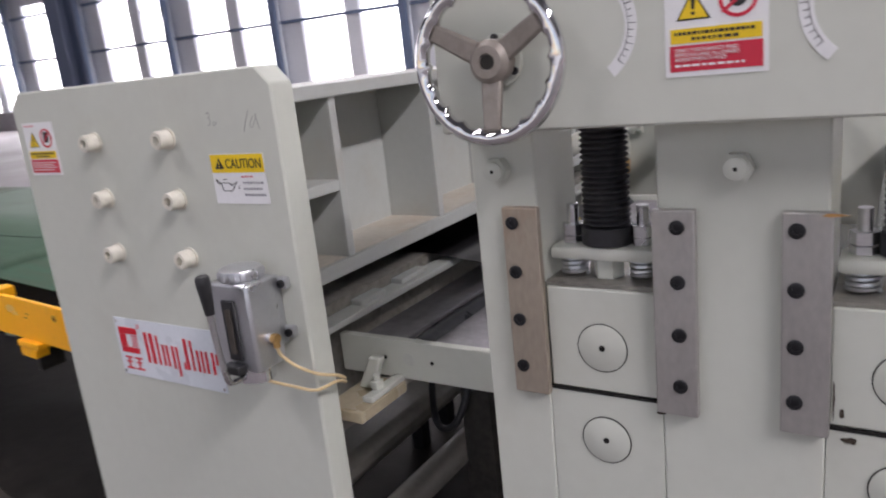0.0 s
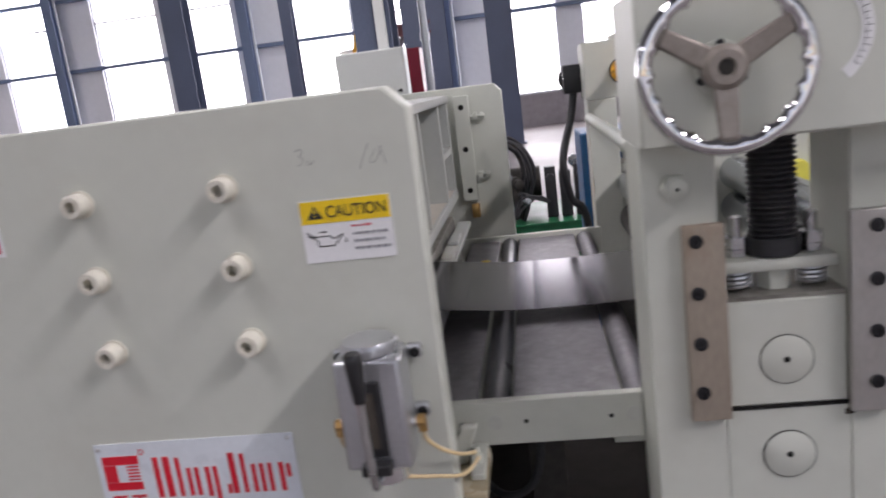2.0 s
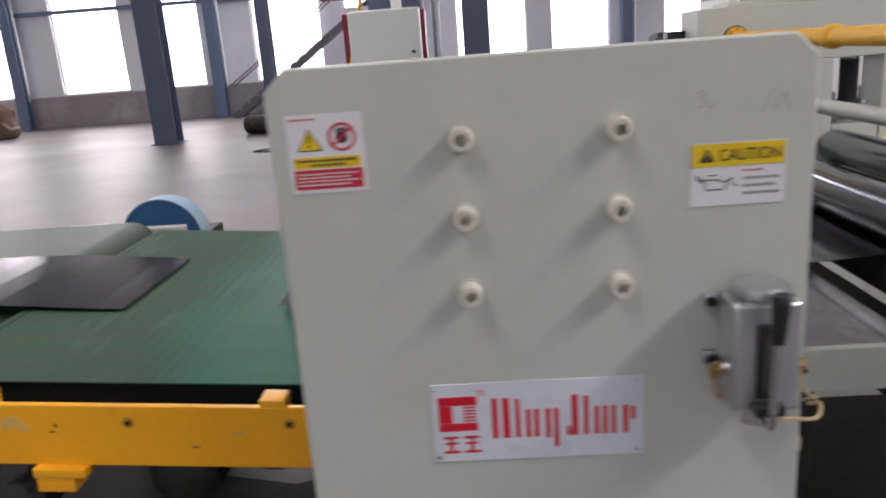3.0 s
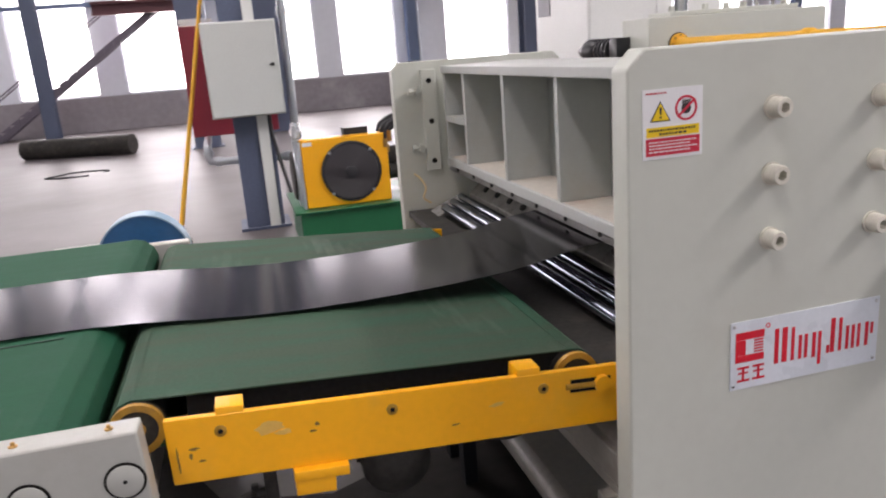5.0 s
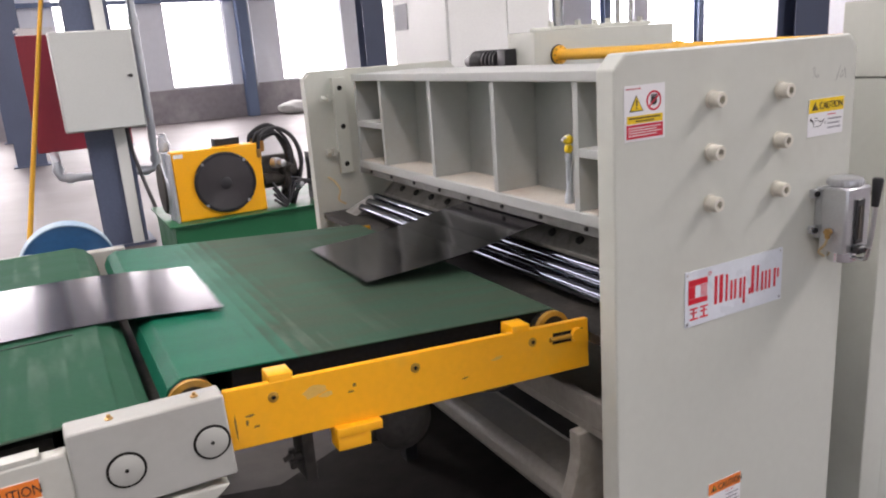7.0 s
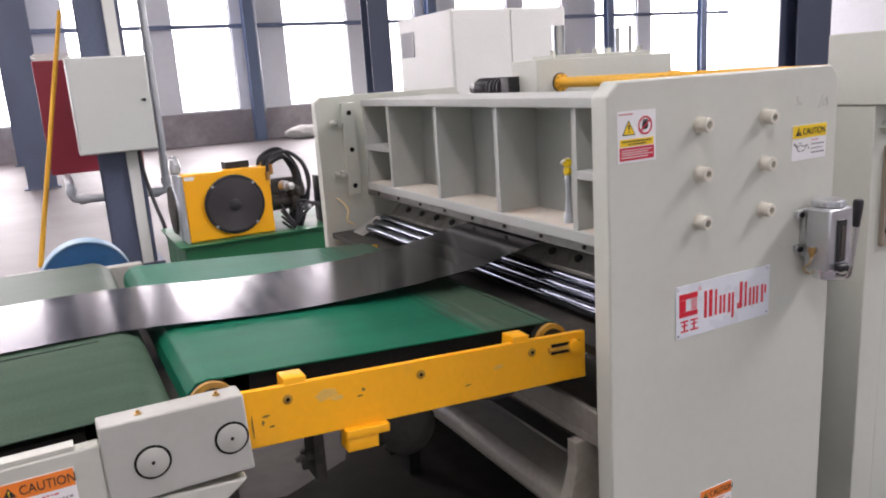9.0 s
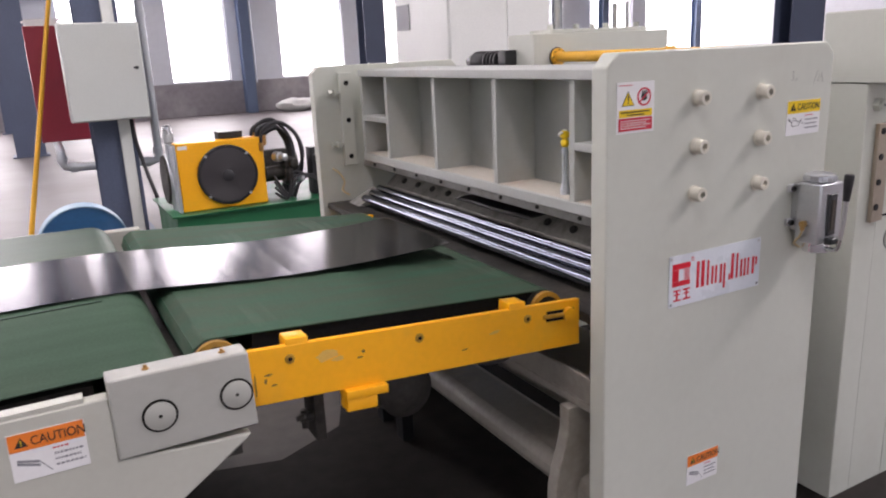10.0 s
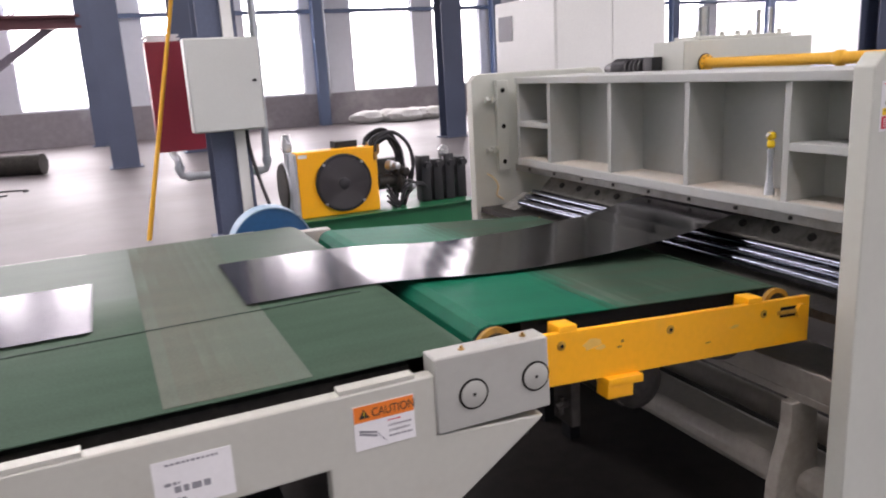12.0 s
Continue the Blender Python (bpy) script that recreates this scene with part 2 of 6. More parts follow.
def belt_material(name, clean, dusty, start, stop, soft=0.05):
    """Green belt whose dusty stretch lies between two lengths along the belt (u of its UV, metres)."""
    m = bpy.data.materials.new(name)
    m.use_nodes = True
    nt = m.node_tree
    b = nt.nodes["Principled BSDF"]
    uv = nt.nodes.new("ShaderNodeTexCoord")
    sep = nt.nodes.new("ShaderNodeSeparateXYZ")
    nt.links.new(uv.outputs["UV"], sep.inputs[0])
    def noise_of(scale, detail, stretch):
        mp = nt.nodes.new("ShaderNodeMapping")
        mp.inputs["Scale"].default_value = stretch
        nt.links.new(uv.outputs["UV"], mp.inputs["Vector"])
        n = nt.nodes.new("ShaderNodeTexNoise")
        n.inputs["Scale"].default_value, n.inputs["Detail"].default_value = scale, detail
        nt.links.new(mp.outputs["Vector"], n.inputs["Vector"])
        return n.outputs["Fac"]
    def math_of(op, x, y):
        n = nt.nodes.new("ShaderNodeMath")
        n.operation = op
        for i, v in enumerate((x, y)):
            if isinstance(v, (int, float)):
                n.inputs[i].default_value = v
            else:
                nt.links.new(v, n.inputs[i])
        return n.outputs[0]
    def ramp(v, lo, hi, a=0.0, c=1.0):
        n = nt.nodes.new("ShaderNodeMapRange")
        n.inputs["From Min"].default_value, n.inputs["From Max"].default_value = lo, hi
        n.inputs["To Min"].default_value, n.inputs["To Max"].default_value = a, c
        nt.links.new(v, n.inputs["Value"])
        return n.outputs["Result"]
    blot, streak, grain = noise_of(3.0, 5, (1, 0.7, 1)), noise_of(9.0, 4, (0.35, 1.6, 1)), noise_of(160, 2, (1, 1, 1))
    u = math_of("ADD", sep.outputs["X"], math_of("MULTIPLY", math_of("SUBTRACT", blot, 0.5), 0.35))
    band = math_of("MULTIPLY", ramp(u, start - soft, start + soft), ramp(u, stop - 2 * soft, stop + 2 * soft, 1.0, 0.0))
    amount = math_of("MULTIPLY", band, ramp(streak, 0.25, 0.6, 0.55, 1.0))
    amount = math_of("ADD", amount, ramp(blot, 0.55, 0.75, 0.0, 0.14))
    chalk = math_of("MULTIPLY", ramp(noise_of(7.0, 6, (1.6, 0.35, 1)), 0.55, 0.72), ramp(noise_of(1.7, 2, (1, 0.6, 1)), 0.45, 0.65))
    chalk = math_of("MULTIPLY", math_of("MULTIPLY", chalk, band), 0.55)
    mix = nt.nodes.new("ShaderNodeMix")
    mix.data_type = "RGBA"
    nt.links.new(amount, mix.inputs["Factor"])
    mix.inputs["A"].default_value, mix.inputs["B"].default_value = (*clean, 1), (*dusty, 1)
    tone = nt.nodes.new("ShaderNodeMix")
    tone.data_type, tone.blend_type = "RGBA", "MULTIPLY"
    tone.inputs["Factor"].default_value = 1
    dusted = nt.nodes.new("ShaderNodeMix")
    dusted.data_type = "RGBA"
    nt.links.new(chalk, dusted.inputs["Factor"])
    nt.links.new(mix.outputs["Result"], dusted.inputs["A"])
    dusted.inputs["B"].default_value = (0.17, 0.21, 0.17, 1)
    nt.links.new(dusted.outputs["Result"], tone.inputs["A"])
    nt.links.new(ramp(math_of("ADD", streak, grain), 0.7, 1.3, 0.86, 1.14), tone.inputs["B"])
    nt.links.new(tone.outputs["Result"], b.inputs["Base Color"])
    nt.links.new(ramp(amount, 0, 1, 0.5, 0.8), b.inputs["Roughness"])
    b.inputs["Specular IOR Level"].default_value = 0.16
    bp = nt.nodes.new("ShaderNodeBump")
    bp.inputs["Strength"].default_value, bp.inputs["Distance"].default_value = 0.15, 0.002
    nt.links.new(grain, bp.inputs["Height"])
    nt.links.new(bp.outputs["Normal"], b.inputs["Normal"])
    return m


BELT = belt_material("green_conveyor_belt", (0.0, 0.118, 0.066), (0.052, 0.080, 0.054), 0.10, 1.27, 0.04)
BELT_DUSTY = belt_material("dusty_green_belt", (0.050, 0.090, 0.060), (0.12, 0.125, 0.092), 50, 51)
BELT_CLEAN2 = belt_material("cleaner_green_belt", (0.002, 0.082, 0.042), (0.014, 0.075, 0.040), 0.2, 4.0, 0.2)
BELT_PALE = belt_material("pale_dust_on_belt", (0.070, 0.098, 0.070), (0.105, 0.108, 0.084), 0.02, 0.14)


# ---- mesh helpers ----
def box(bm, x0, x1, y0, y1, z0, z1, bevel=0.0, m=None):
    vs = [bm.verts.new((x, y, z)) for z in (z0, z1) for y in (y0, y1) for x in (x0, x1)]
    fs = [bm.faces.new([vs[i] for i in q]) for q in ((0, 2, 3, 1), (4, 5, 7, 6), (0, 1, 5, 4), (2, 6, 7, 3), (0, 4, 6, 2), (1, 3, 7, 5))]
    if bevel:
        es = list({e for f in fs for e in f.edges})
        out = bmesh.ops.bevel(bm, geom=es, offset=bevel, segments=2, profile=0.5, affect="EDGES")
        vs = list({v for f in out["faces"] for v in f.verts} | {v for v in vs if v.is_valid})
    if m is not None:
        bmesh.ops.transform(bm, matrix=m, verts=[v for v in vs if v.is_valid])
    return bm


def tube(bm, p0, p1, r, seg=20, r1=None, caps=True):
    """A round bar from p0 to p1."""
    p0, p1 = Vector(p0), Vector(p1)
    q = (p1 - p0).to_track_quat("Z", "Y").to_matrix()
    rings = []
    for p, rad in ((p0, r), (p1, r if r1 is None else r1)):
        rings.append([bm.verts.new(p + q @ Vector((rad * math.cos(a), rad * math.sin(a), 0))) for a in (2 * math.pi * i / seg for i in range(seg))])
    for i in range(seg):
        f = bm.faces.new((rings[0][i], rings[0][(i + 1) % seg], rings[1][(i + 1) % seg], rings[1][i]))
        f.smooth = True
    if caps:
        bm.faces.new(rings[0][::-1])
        bm.faces.new(rings[1])
    return bm


def lathe(bm, base, axis, profile, seg=28):
    """Profile of (radius, height) turned round an axis from base; closed at both ends."""
    base, q = Vector(base), Vector(axis).to_track_quat("Z", "Y").to_matrix()
    rings = [[bm.verts.new(base + q @ Vector((r * math.cos(a), r * math.sin(a), h))) for a in (2 * math.pi * i / seg for i in range(seg))] for r, h in profile]
    for a, b in zip(rings, rings[1:]):
        for i in range(seg):
            bm.faces.new((a[i], a[(i + 1) % seg], b[(i + 1) % seg], b[i])).smooth = True
    bm.faces.new(rings[0][::-1])
    bm.faces.new(rings[-1])
    return bm


def pipe(bm, points, r, seg=10, smooth_steps=0):
    """A bent pipe or hose through points."""
    pts = [Vector(p) for p in points]
    if smooth_steps:
        out = []
        for i in range(len(pts) - 1):
            a, b, c, d = pts[max(i - 1, 0)], pts[i], pts[i + 1], pts[min(i + 2, len(pts) - 1)]
            for k in range(smooth_steps):
                t = k / smooth_steps
                out.append(0.5 * (2 * b + (c - a) * t + (2 * a - 5 * b + 4 * c - d) * t * t + (3 * b - a - 3 * c + d) * t ** 3))
        pts = out + [pts[-1]]
    rings, last = [], None
    for i, p in enumerate(pts):
        d = (pts[min(i + 1, len(pts) - 1)] - pts[max(i - 1, 0)]).normalized()
        if last is None:
            n = d.orthogonal().normalized()
        else:
            n = (last - d * last.dot(d)).normalized()
        last = n
        b = d.cross(n)
        rings.append([bm.verts.new(p + r * (n * math.cos(a) + b * math.sin(a))) for a in (2 * math.pi * k / seg for k in range(seg))])
    for u, v in zip(rings, rings[1:]):
        for k in range(seg):
            bm.faces.new((u[k], u[(k + 1) % seg], v[(k + 1) % seg], v[k])).smooth = True
    bm.faces.new(rings[0][::-1])
    bm.faces.new(rings[-1])
    return bm


def prism(bm, outline, axis, a, b):
    """An outline of 2D points pushed along an axis from a to b. axis y: points are (x, z); x: (y, z); z: (x, y)."""
    def at(p, d):
        return {"y": (p[0], d, p[1]), "x": (d, p[0], p[1]), "z": (p[0], p[1], d)}[axis]
    lo, hi = [bm.verts.new(at(p, a)) for p in outline], [bm.verts.new(at(p, b)) for p in outline]
    n = len(outline)
    for i in range(n):
        bm.faces.new((lo[i], lo[(i + 1) % n], hi[(i + 1) % n], hi[i]))
    bm.faces.new(lo[::-1])
    bm.faces.new(hi)
    bmesh.ops.recalc_face_normals(bm, faces=bm.faces)
    return bm


def mesh_of(name, bm, mat):
    bmesh.ops.recalc_face_normals(bm, faces=bm.faces)
    me = bpy.data.meshes.new(name)
    bm.to_mesh(me)
    bm.free()
    me.materials.append(mat)
    me.set_sharp_from_angle(angle=radians(38))
    return me


def part(name, bm, mat, parent=None, label="", bevel=0.0):
    """Links a bmesh as one mesh object, under a thing or part if one is given."""
    ob = new(name, mesh_of(name, bm, mat))
    if parent is not None:
        ob.parent = parent
        ob.matrix_parent_inverse = parent.matrix_world.inverted()
    if bevel:
        mod = ob.modifiers.new("edge", "BEVEL")
        mod.width, mod.segments, mod.limit_method, mod.angle_limit = bevel, 2, "ANGLE", radians(40)
    if label:
        ob["label"] = label
    return ob


def thing(name, label, category, group="", kind="", at=(0, 0, 0)):
    ob = new(name)
    ob.empty_display_size = 0.1
    ob.matrix_world = Matrix.Translation(at)
    bpy.context.view_layer.update()
    return tagged(ob, label, category, group, kind)


def B():
    return bmesh.new()
LEMON = material("lemon_guard_paint", (0.72, 0.66, 0.10), 0.45, 0, 0.06, 5, 60)
EXIT_ROLL = material("polished_exit_roller_steel", (0.23, 0.245, 0.29), 0.14, 1, 0.04, 5, 60, 0.0, rough_vary=0.02)
RAIL_PAINT = material("grey_rail_paint", (0.48, 0.485, 0.43), 0.45, 0, 0.03, 2.5, 60, 0.006, (0.38, 0.34, 0.27), 0.45, 4.0)
for _m in (FLOOR_DARK, SHADE_BLACK, DARK, SHADOW_GAP):
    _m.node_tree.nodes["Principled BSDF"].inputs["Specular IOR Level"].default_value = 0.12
SCUFF_PALE = material("pale_scuff", (0.74, 0.44, 0.10), 0.6, 0, 0.06, 20, 150, 0.0)
SCUFF_DARK = material("dark_scratch", (0.20, 0.12, 0.03), 0.6, 0, 0.3, 40, 150, 0.0)
OIL_DARK = material("dark_oil_drip", (0.05, 0.04, 0.03), 0.25, 0, 0.2, 30, 90, 0.0)
RUST = material("orange_rust_smear", (0.42, 0.23, 0.08), 0.7, 0, 0.25, 40, 120, 0.0)


# ---- hall ----
def build_hall():
    bm = B()
    box(bm, -46, 24, -12, 23.9, -0.3, 0)
    tagged(part("floor", bm, FLOOR), "dusty pale concrete factory floor with worn patches", "floor", kind="structure")
    # oil stain, stretched over floor that the conveyor only shades
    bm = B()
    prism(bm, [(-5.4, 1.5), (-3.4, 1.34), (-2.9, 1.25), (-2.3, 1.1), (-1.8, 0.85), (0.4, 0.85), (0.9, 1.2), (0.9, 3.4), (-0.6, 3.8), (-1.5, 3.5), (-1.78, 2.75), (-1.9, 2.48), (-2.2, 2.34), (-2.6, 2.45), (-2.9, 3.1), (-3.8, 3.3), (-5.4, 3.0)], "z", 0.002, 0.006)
    tagged(part("floor_stain", bm, FLOOR_DARK), "oil-stained concrete under the machine, darkened for its shade", "floor stain", kind="structure")
    # mid-tone border softens the edge of the dark patch
    bm = B()
    prism(bm, [(-6.2, 1.2), (-3.2, 1.05), (-1.9, 0.8), (-1.75, 2.2), (-1.6, 3.3), (-1.9, 3.9), (-2.7, 3.7), (-3.4, 4.0), (-4.6, 3.7), (-6.2, 3.6)], "z", 0.0006, 0.0014)
    tagged(part("floor_grime", bm, FLOOR_MIDTONE), "mid-dark concrete bordering the dark patch under the machine", "floor stain", kind="structure")
    # far wall: dado, piers between tall windows, posts and girts
    bm = B()
    box(bm, -46, 24, 23.5, 23.75, 0, 0.97)
    wall = tagged(part("wall_north", bm, DADO), "grey-brown plastered dado wall with patchy stains", "wall", kind="structure")
    bm = B()
    box(bm, -46, 24, 23.5, 23.75, 6.2, 9.0)
    part("upper_wall", bm, WALL_WHITE, wall, "white sheet wall above the windows")
    edges = []
    for k in range(-15, 8):
        mid = 0.68 + 3.12 * k
        edges.append((mid - 1.0, mid + 0.62) if k % 2 else (mid - 0.36, mid + 0.36))
    for (a0, a1), (b0, _) in zip(edges, edges[1:]):
        bm = B()
        box(bm, a0, a1, 23.5, 23.75, 0.97, 6.2)
        part("pier", bm, WALL_WHITE, wall, "white wall panel between windows")
        bm = B()
        for u in (a1, b0 - 0.05):
            box(bm, u, u + 0.05, 23.58, 23.66, 0.97, 6.2)
        box(bm, a1, b0, 23.58, 23.66, 0.97, 1.03)
        box(bm, a1, b0, 23.58, 23.66, 4.85, 4.91)
        tagged(part("window_1", bm, WALL_WHITE), "tall overexposed factory window with thin frame", "window", "windows of the far wall", "structure")
    bm = B()
    for z in (3.42, 5.6):
        box(bm, -46, 24, 23.36, 23.49, z, z + 0.12)
    part("girt", bm, WALL_BLUE, wall, "dark blue horizontal wall girt")
    for x in (-40.4, -34.2, -28.0, -21.7, -15.5, -9.2, -3.0, 3.25, 9.5, 17.3, 22.3):
        bm = B()
        box(bm, x - 0.16, x + 0.16, 23.05, 23.08, 0, 8.6)
        box(bm, x - 0.16, x + 0.16, 23.32, 23.35, 0, 8.6)
        box(bm, x - 0.02, x + 0.02, 23.08, 23.32, 0, 8.6)
        part("wall_post", bm, WALL_BLUE, wall, "blue steel wall post")
        bm = B()
        tube(bm, (x + 0.22, 23.2, 0.9), (x + 0.22, 23.2, 8.6), 0.045)
        part("downpipe", bm, PIPE_ZINC, wall, "pale conduit beside the post")
    bm = B()
    box(bm, -60, 36, 26.5, 26.6, -1, 12)
    tagged(part("backdrop", bm, SKY_GLOW), "bright overcast daylight outside the windows", "sky", kind="structure")
    # closing walls and unseen roof, its slots cut to match the roof lamps
    bm = B()
    box(bm, -46, 24, -12.2, -12, 0, 1.4)
    box(bm, -46, 24, -12.2, -12, 5.8, 9)
    for i in range(24):
        box(bm, -46 + 3 * i - 0.3, -46 + 3 * i + 0.3, -12.2, -12, 1.4, 5.8)
    tagged(part("wall_south", bm, WALL_WHITE), "white factory wall with a window band", "wall", kind="structure")
    for nm, a, b in (("wall_west", -46.2, -46), ("wall_east", 24, 24.2)):
        bm = B()
        box(bm, a, b, -12, 23.9, 0, 9)
        tagged(part(nm, bm, WALL_WHITE), "plain white sheet wall", "wall", kind="structure")
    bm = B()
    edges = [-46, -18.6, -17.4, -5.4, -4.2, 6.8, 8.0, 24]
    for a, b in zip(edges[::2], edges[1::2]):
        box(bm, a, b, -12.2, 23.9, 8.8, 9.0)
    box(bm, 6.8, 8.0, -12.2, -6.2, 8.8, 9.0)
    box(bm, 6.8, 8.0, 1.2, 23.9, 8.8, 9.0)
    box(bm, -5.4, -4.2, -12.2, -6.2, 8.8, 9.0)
    tagged(part("ceiling", bm, ROOF), "unseen dark corrugated roof with slots for the skylight lamps", "ceiling", kind="structure")


def h_column(x, y, wide, deep, high, label):
    col = thing("steel_column", label, "column", "steel columns of the hall", "", (x, y, 0))
    w, d = wide / 2, deep / 2
    bm = B()
    box(bm, x - w, x + w, y - d, y - d + 0.018, 0, high)
    box(bm, x - w, x + w, y + d - 0.018, y + d, 0, high)
    box(bm, x - 0.01, x + 0.01, y - d + 0.018, y + d - 0.018, 0, high)
    part("shaft", bm, COLUMN_BLUE, col)
    bm = B()
    box(bm, x - w - 0.06, x + w + 0.06, y - d - 0.06, y + d + 0.06, 0, 0.025)
    part("base_plate", bm, COLUMN_BLUE, col)
    return col


build_hall()
for _x, _y, _w, _d in ((-2.2, 7.45, 0.36, 0.4), (-2.94, 15.9, 0.5, 0.4), (-3.2, 22.4, 0.55, 0.4), (4.13, 15.6, 0.5, 0.4), (13.8, 12.0, 1.2, 0.5), (-8.1, 16.0, 0.5, 0.4), (-1.27, 18.0, 0.62, 0.4), (-6.1, 17.5, 0.28, 0.3), (-20.0, 13.0, 0.6, 0.45)):
    h_column(_x, _y, _w, _d, 8.7, "dark blue-grey painted steel H column on the factory floor")


# ---- shear ----
PX0, PX1, PY, PT, PZ = -1.743, -0.96, 0.920, 0.055, 1.558
FY0, FY1 = 3.055, 3.11
BX0, BX1, BY0, BY1, BZ0, BZ1 = -1.475, -1.125, 0.976, 2.985, 1.085, 1.510


def screw_head(bm, p, axis, r, length, hex_r):
    """A socket screw: round head with a hexagonal recess."""
    p, axis = Vector(p), Vector(axis)
    q = axis.to_track_quat("Z", "Y").to_matrix()
    prof = [(r * 0.98, 0), (r, length * 0.15), (r, length * 0.88), (r * 0.9, length)]
    seg = 24
    rings = [[bm.verts.new(p + q @ Vector((rr * math.cos(a), rr * math.sin(a), h))) for a in (2 * math.pi * i / seg for i in range(seg))] for rr, h in prof]
    def hexa(h, k=1.0):
        pts = []
        for i in range(seg):
            a = 2 * math.pi * i / seg
            s = (a + math.pi / 6) % (math.pi / 3) - math.pi / 6
            rad = k * hex_r * math.cos(math.pi / 6) / math.cos(s)
            pts.append(bm.verts.new(p + q @ Vector((rad * math.cos(a), rad * math.sin(a), h))))
        return pts
    rings += [hexa(length), hexa(length * 0.4)]
    for a, b in zip(rings, rings[1:]):
        for i in range(seg):
            bm.faces.new((a[i], a[(i + 1) % seg], b[(i + 1) % seg], b[i]))
    bm.faces.new(rings[0][::-1])
    bm.faces.new(rings[-1])


def side_plate(name, y0, y1, shear, label):
    c = 0.032
    o = 0.06 if y0 > 2 else 0.0
    PZ = 1.535 if y0 > 2 else 1.558
    bm = B()
    prism(bm, [(PX0 + o, 0.0), (PX1 + o, 0.0), (PX1 + o, PZ - c), (PX1 + o - c, PZ), (PX0 + o + c, PZ), (PX0 + o, PZ - c)], "y", y0, y1)
    return part(name, bm, PAINT, shear, label, 0.004)


def build_shear():
    shear = thing("shear_machine", "pale grey-green cut-to-length shear with thick side plates and ribbed crossbeam", "machine", at=(-1.35, 2, 0))
    side_plate("side_plate", PY, PY + PT, shear, "")
    side_plate("side_plate", FY0, FY1, shear, "")
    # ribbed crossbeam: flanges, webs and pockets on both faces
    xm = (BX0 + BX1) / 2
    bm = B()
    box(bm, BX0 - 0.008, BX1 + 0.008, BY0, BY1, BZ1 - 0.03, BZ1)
    crossbeam = part("crossbeam_top", bm, PAINT_SHADED, shear, "pale green crossbeam flange with sandy dust on it", 0.003)
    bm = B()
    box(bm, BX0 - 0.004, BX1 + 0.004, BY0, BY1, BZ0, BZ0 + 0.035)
    bottom = part("crossbeam_bottom", bm, PAINT_SHADED, shear, "lower crossbeam flange", 0.003)
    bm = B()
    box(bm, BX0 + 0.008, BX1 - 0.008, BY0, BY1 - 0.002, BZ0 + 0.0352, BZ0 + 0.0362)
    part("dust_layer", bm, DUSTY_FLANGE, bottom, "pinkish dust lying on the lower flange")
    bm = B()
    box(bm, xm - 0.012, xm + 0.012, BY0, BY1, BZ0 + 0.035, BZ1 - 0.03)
    part("web", bm, PAINT_SHADED, shear)
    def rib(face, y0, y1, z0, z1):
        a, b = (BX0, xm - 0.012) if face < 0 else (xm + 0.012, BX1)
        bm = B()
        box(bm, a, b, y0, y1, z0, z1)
        part("rib", bm, PAINT_SHADED, crossbeam, bevel=0.002)
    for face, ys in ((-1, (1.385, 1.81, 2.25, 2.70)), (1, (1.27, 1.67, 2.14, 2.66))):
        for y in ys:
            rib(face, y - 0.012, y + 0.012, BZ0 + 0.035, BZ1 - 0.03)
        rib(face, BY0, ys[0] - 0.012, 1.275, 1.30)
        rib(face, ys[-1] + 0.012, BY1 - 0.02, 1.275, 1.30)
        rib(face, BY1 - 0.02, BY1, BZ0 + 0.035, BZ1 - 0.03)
    # end flange bars with holes and the set screws beside them
    for a, b, out in ((BX0 - 0.085, BX0 - 0.02, -1), (BX1 + 0.02, BX1 + 0.085, 1)):
        bm = B()
        box(bm, a, b, 3.028, 3.054, 1.06, 1.50)
        bar = part("end_bar", bm, PAINT, shear, "", 0.003)
        for z in (1.452, 1.278, 1.104):
            bm = B()
            tube(bm, ((a + b) / 2, 3.0275, z), ((a + b) / 2, 3.0265, z), 0.012, 16)
            part("bolt_hole", bm, SHADOW_GAP, bar, "dark screw hole")
        for z in (1.41, 1.165):
            e = a if out < 0 else b
            bm = B()
            tube(bm, (e, 3.035, z), (e + out * 0.045, 3.035, z), 0.006, 12)
            tube(bm, (e + out * 0.045, 3.035, z), (e + out * 0.06, 3.035, z), 0.015, 6)
            part("set_screw", bm, PAINT, shear)
            bm = B()
            box(bm, e + out * 0.012, e + out * 0.03, 3.02, 3.054, z - 0.014, z + 0.014)
            part("screw_block", bm, PAINT, shear)
    # bolts of the near plate
    for x in (-1.464, -1.240):
        for z in (1.443, 1.327, 1.210):
            bm = B()
            screw_head(bm, (x, PY, z), (0, -1, 0), 0.0175, 0.03, 0.0095)
            part("socket_bolt", bm, CREAM, shear, "cream-painted socket head bolt")
            bm = B()
            tube(bm, (x, PY - 0.001, z), (x, PY - 0.004, z), 0.021)
            part("washer", bm, CREAM, shear)
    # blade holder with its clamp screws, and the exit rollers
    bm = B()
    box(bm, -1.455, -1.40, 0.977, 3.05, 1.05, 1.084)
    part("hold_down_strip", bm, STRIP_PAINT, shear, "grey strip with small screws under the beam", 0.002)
    for i in range(9):
        bm = B()
        screw_head(bm, (-1.455, 1.15 + 0.22 * i, 1.068), (-1, 0, 0), 0.007, 0.006, 0.0035)
        part("small_screw", bm, DARK, shear)
    bm = B()
    prism(bm, [(-1.40, 1.084), (-1.16, 1.084), (-1.2, 1.07), (-1.37, 1.068)], "y", 0.977, 3.05)
    part("upper_blade", bm, DARK, shear, "dark oily upper blade", 0.002)
    bm = B()
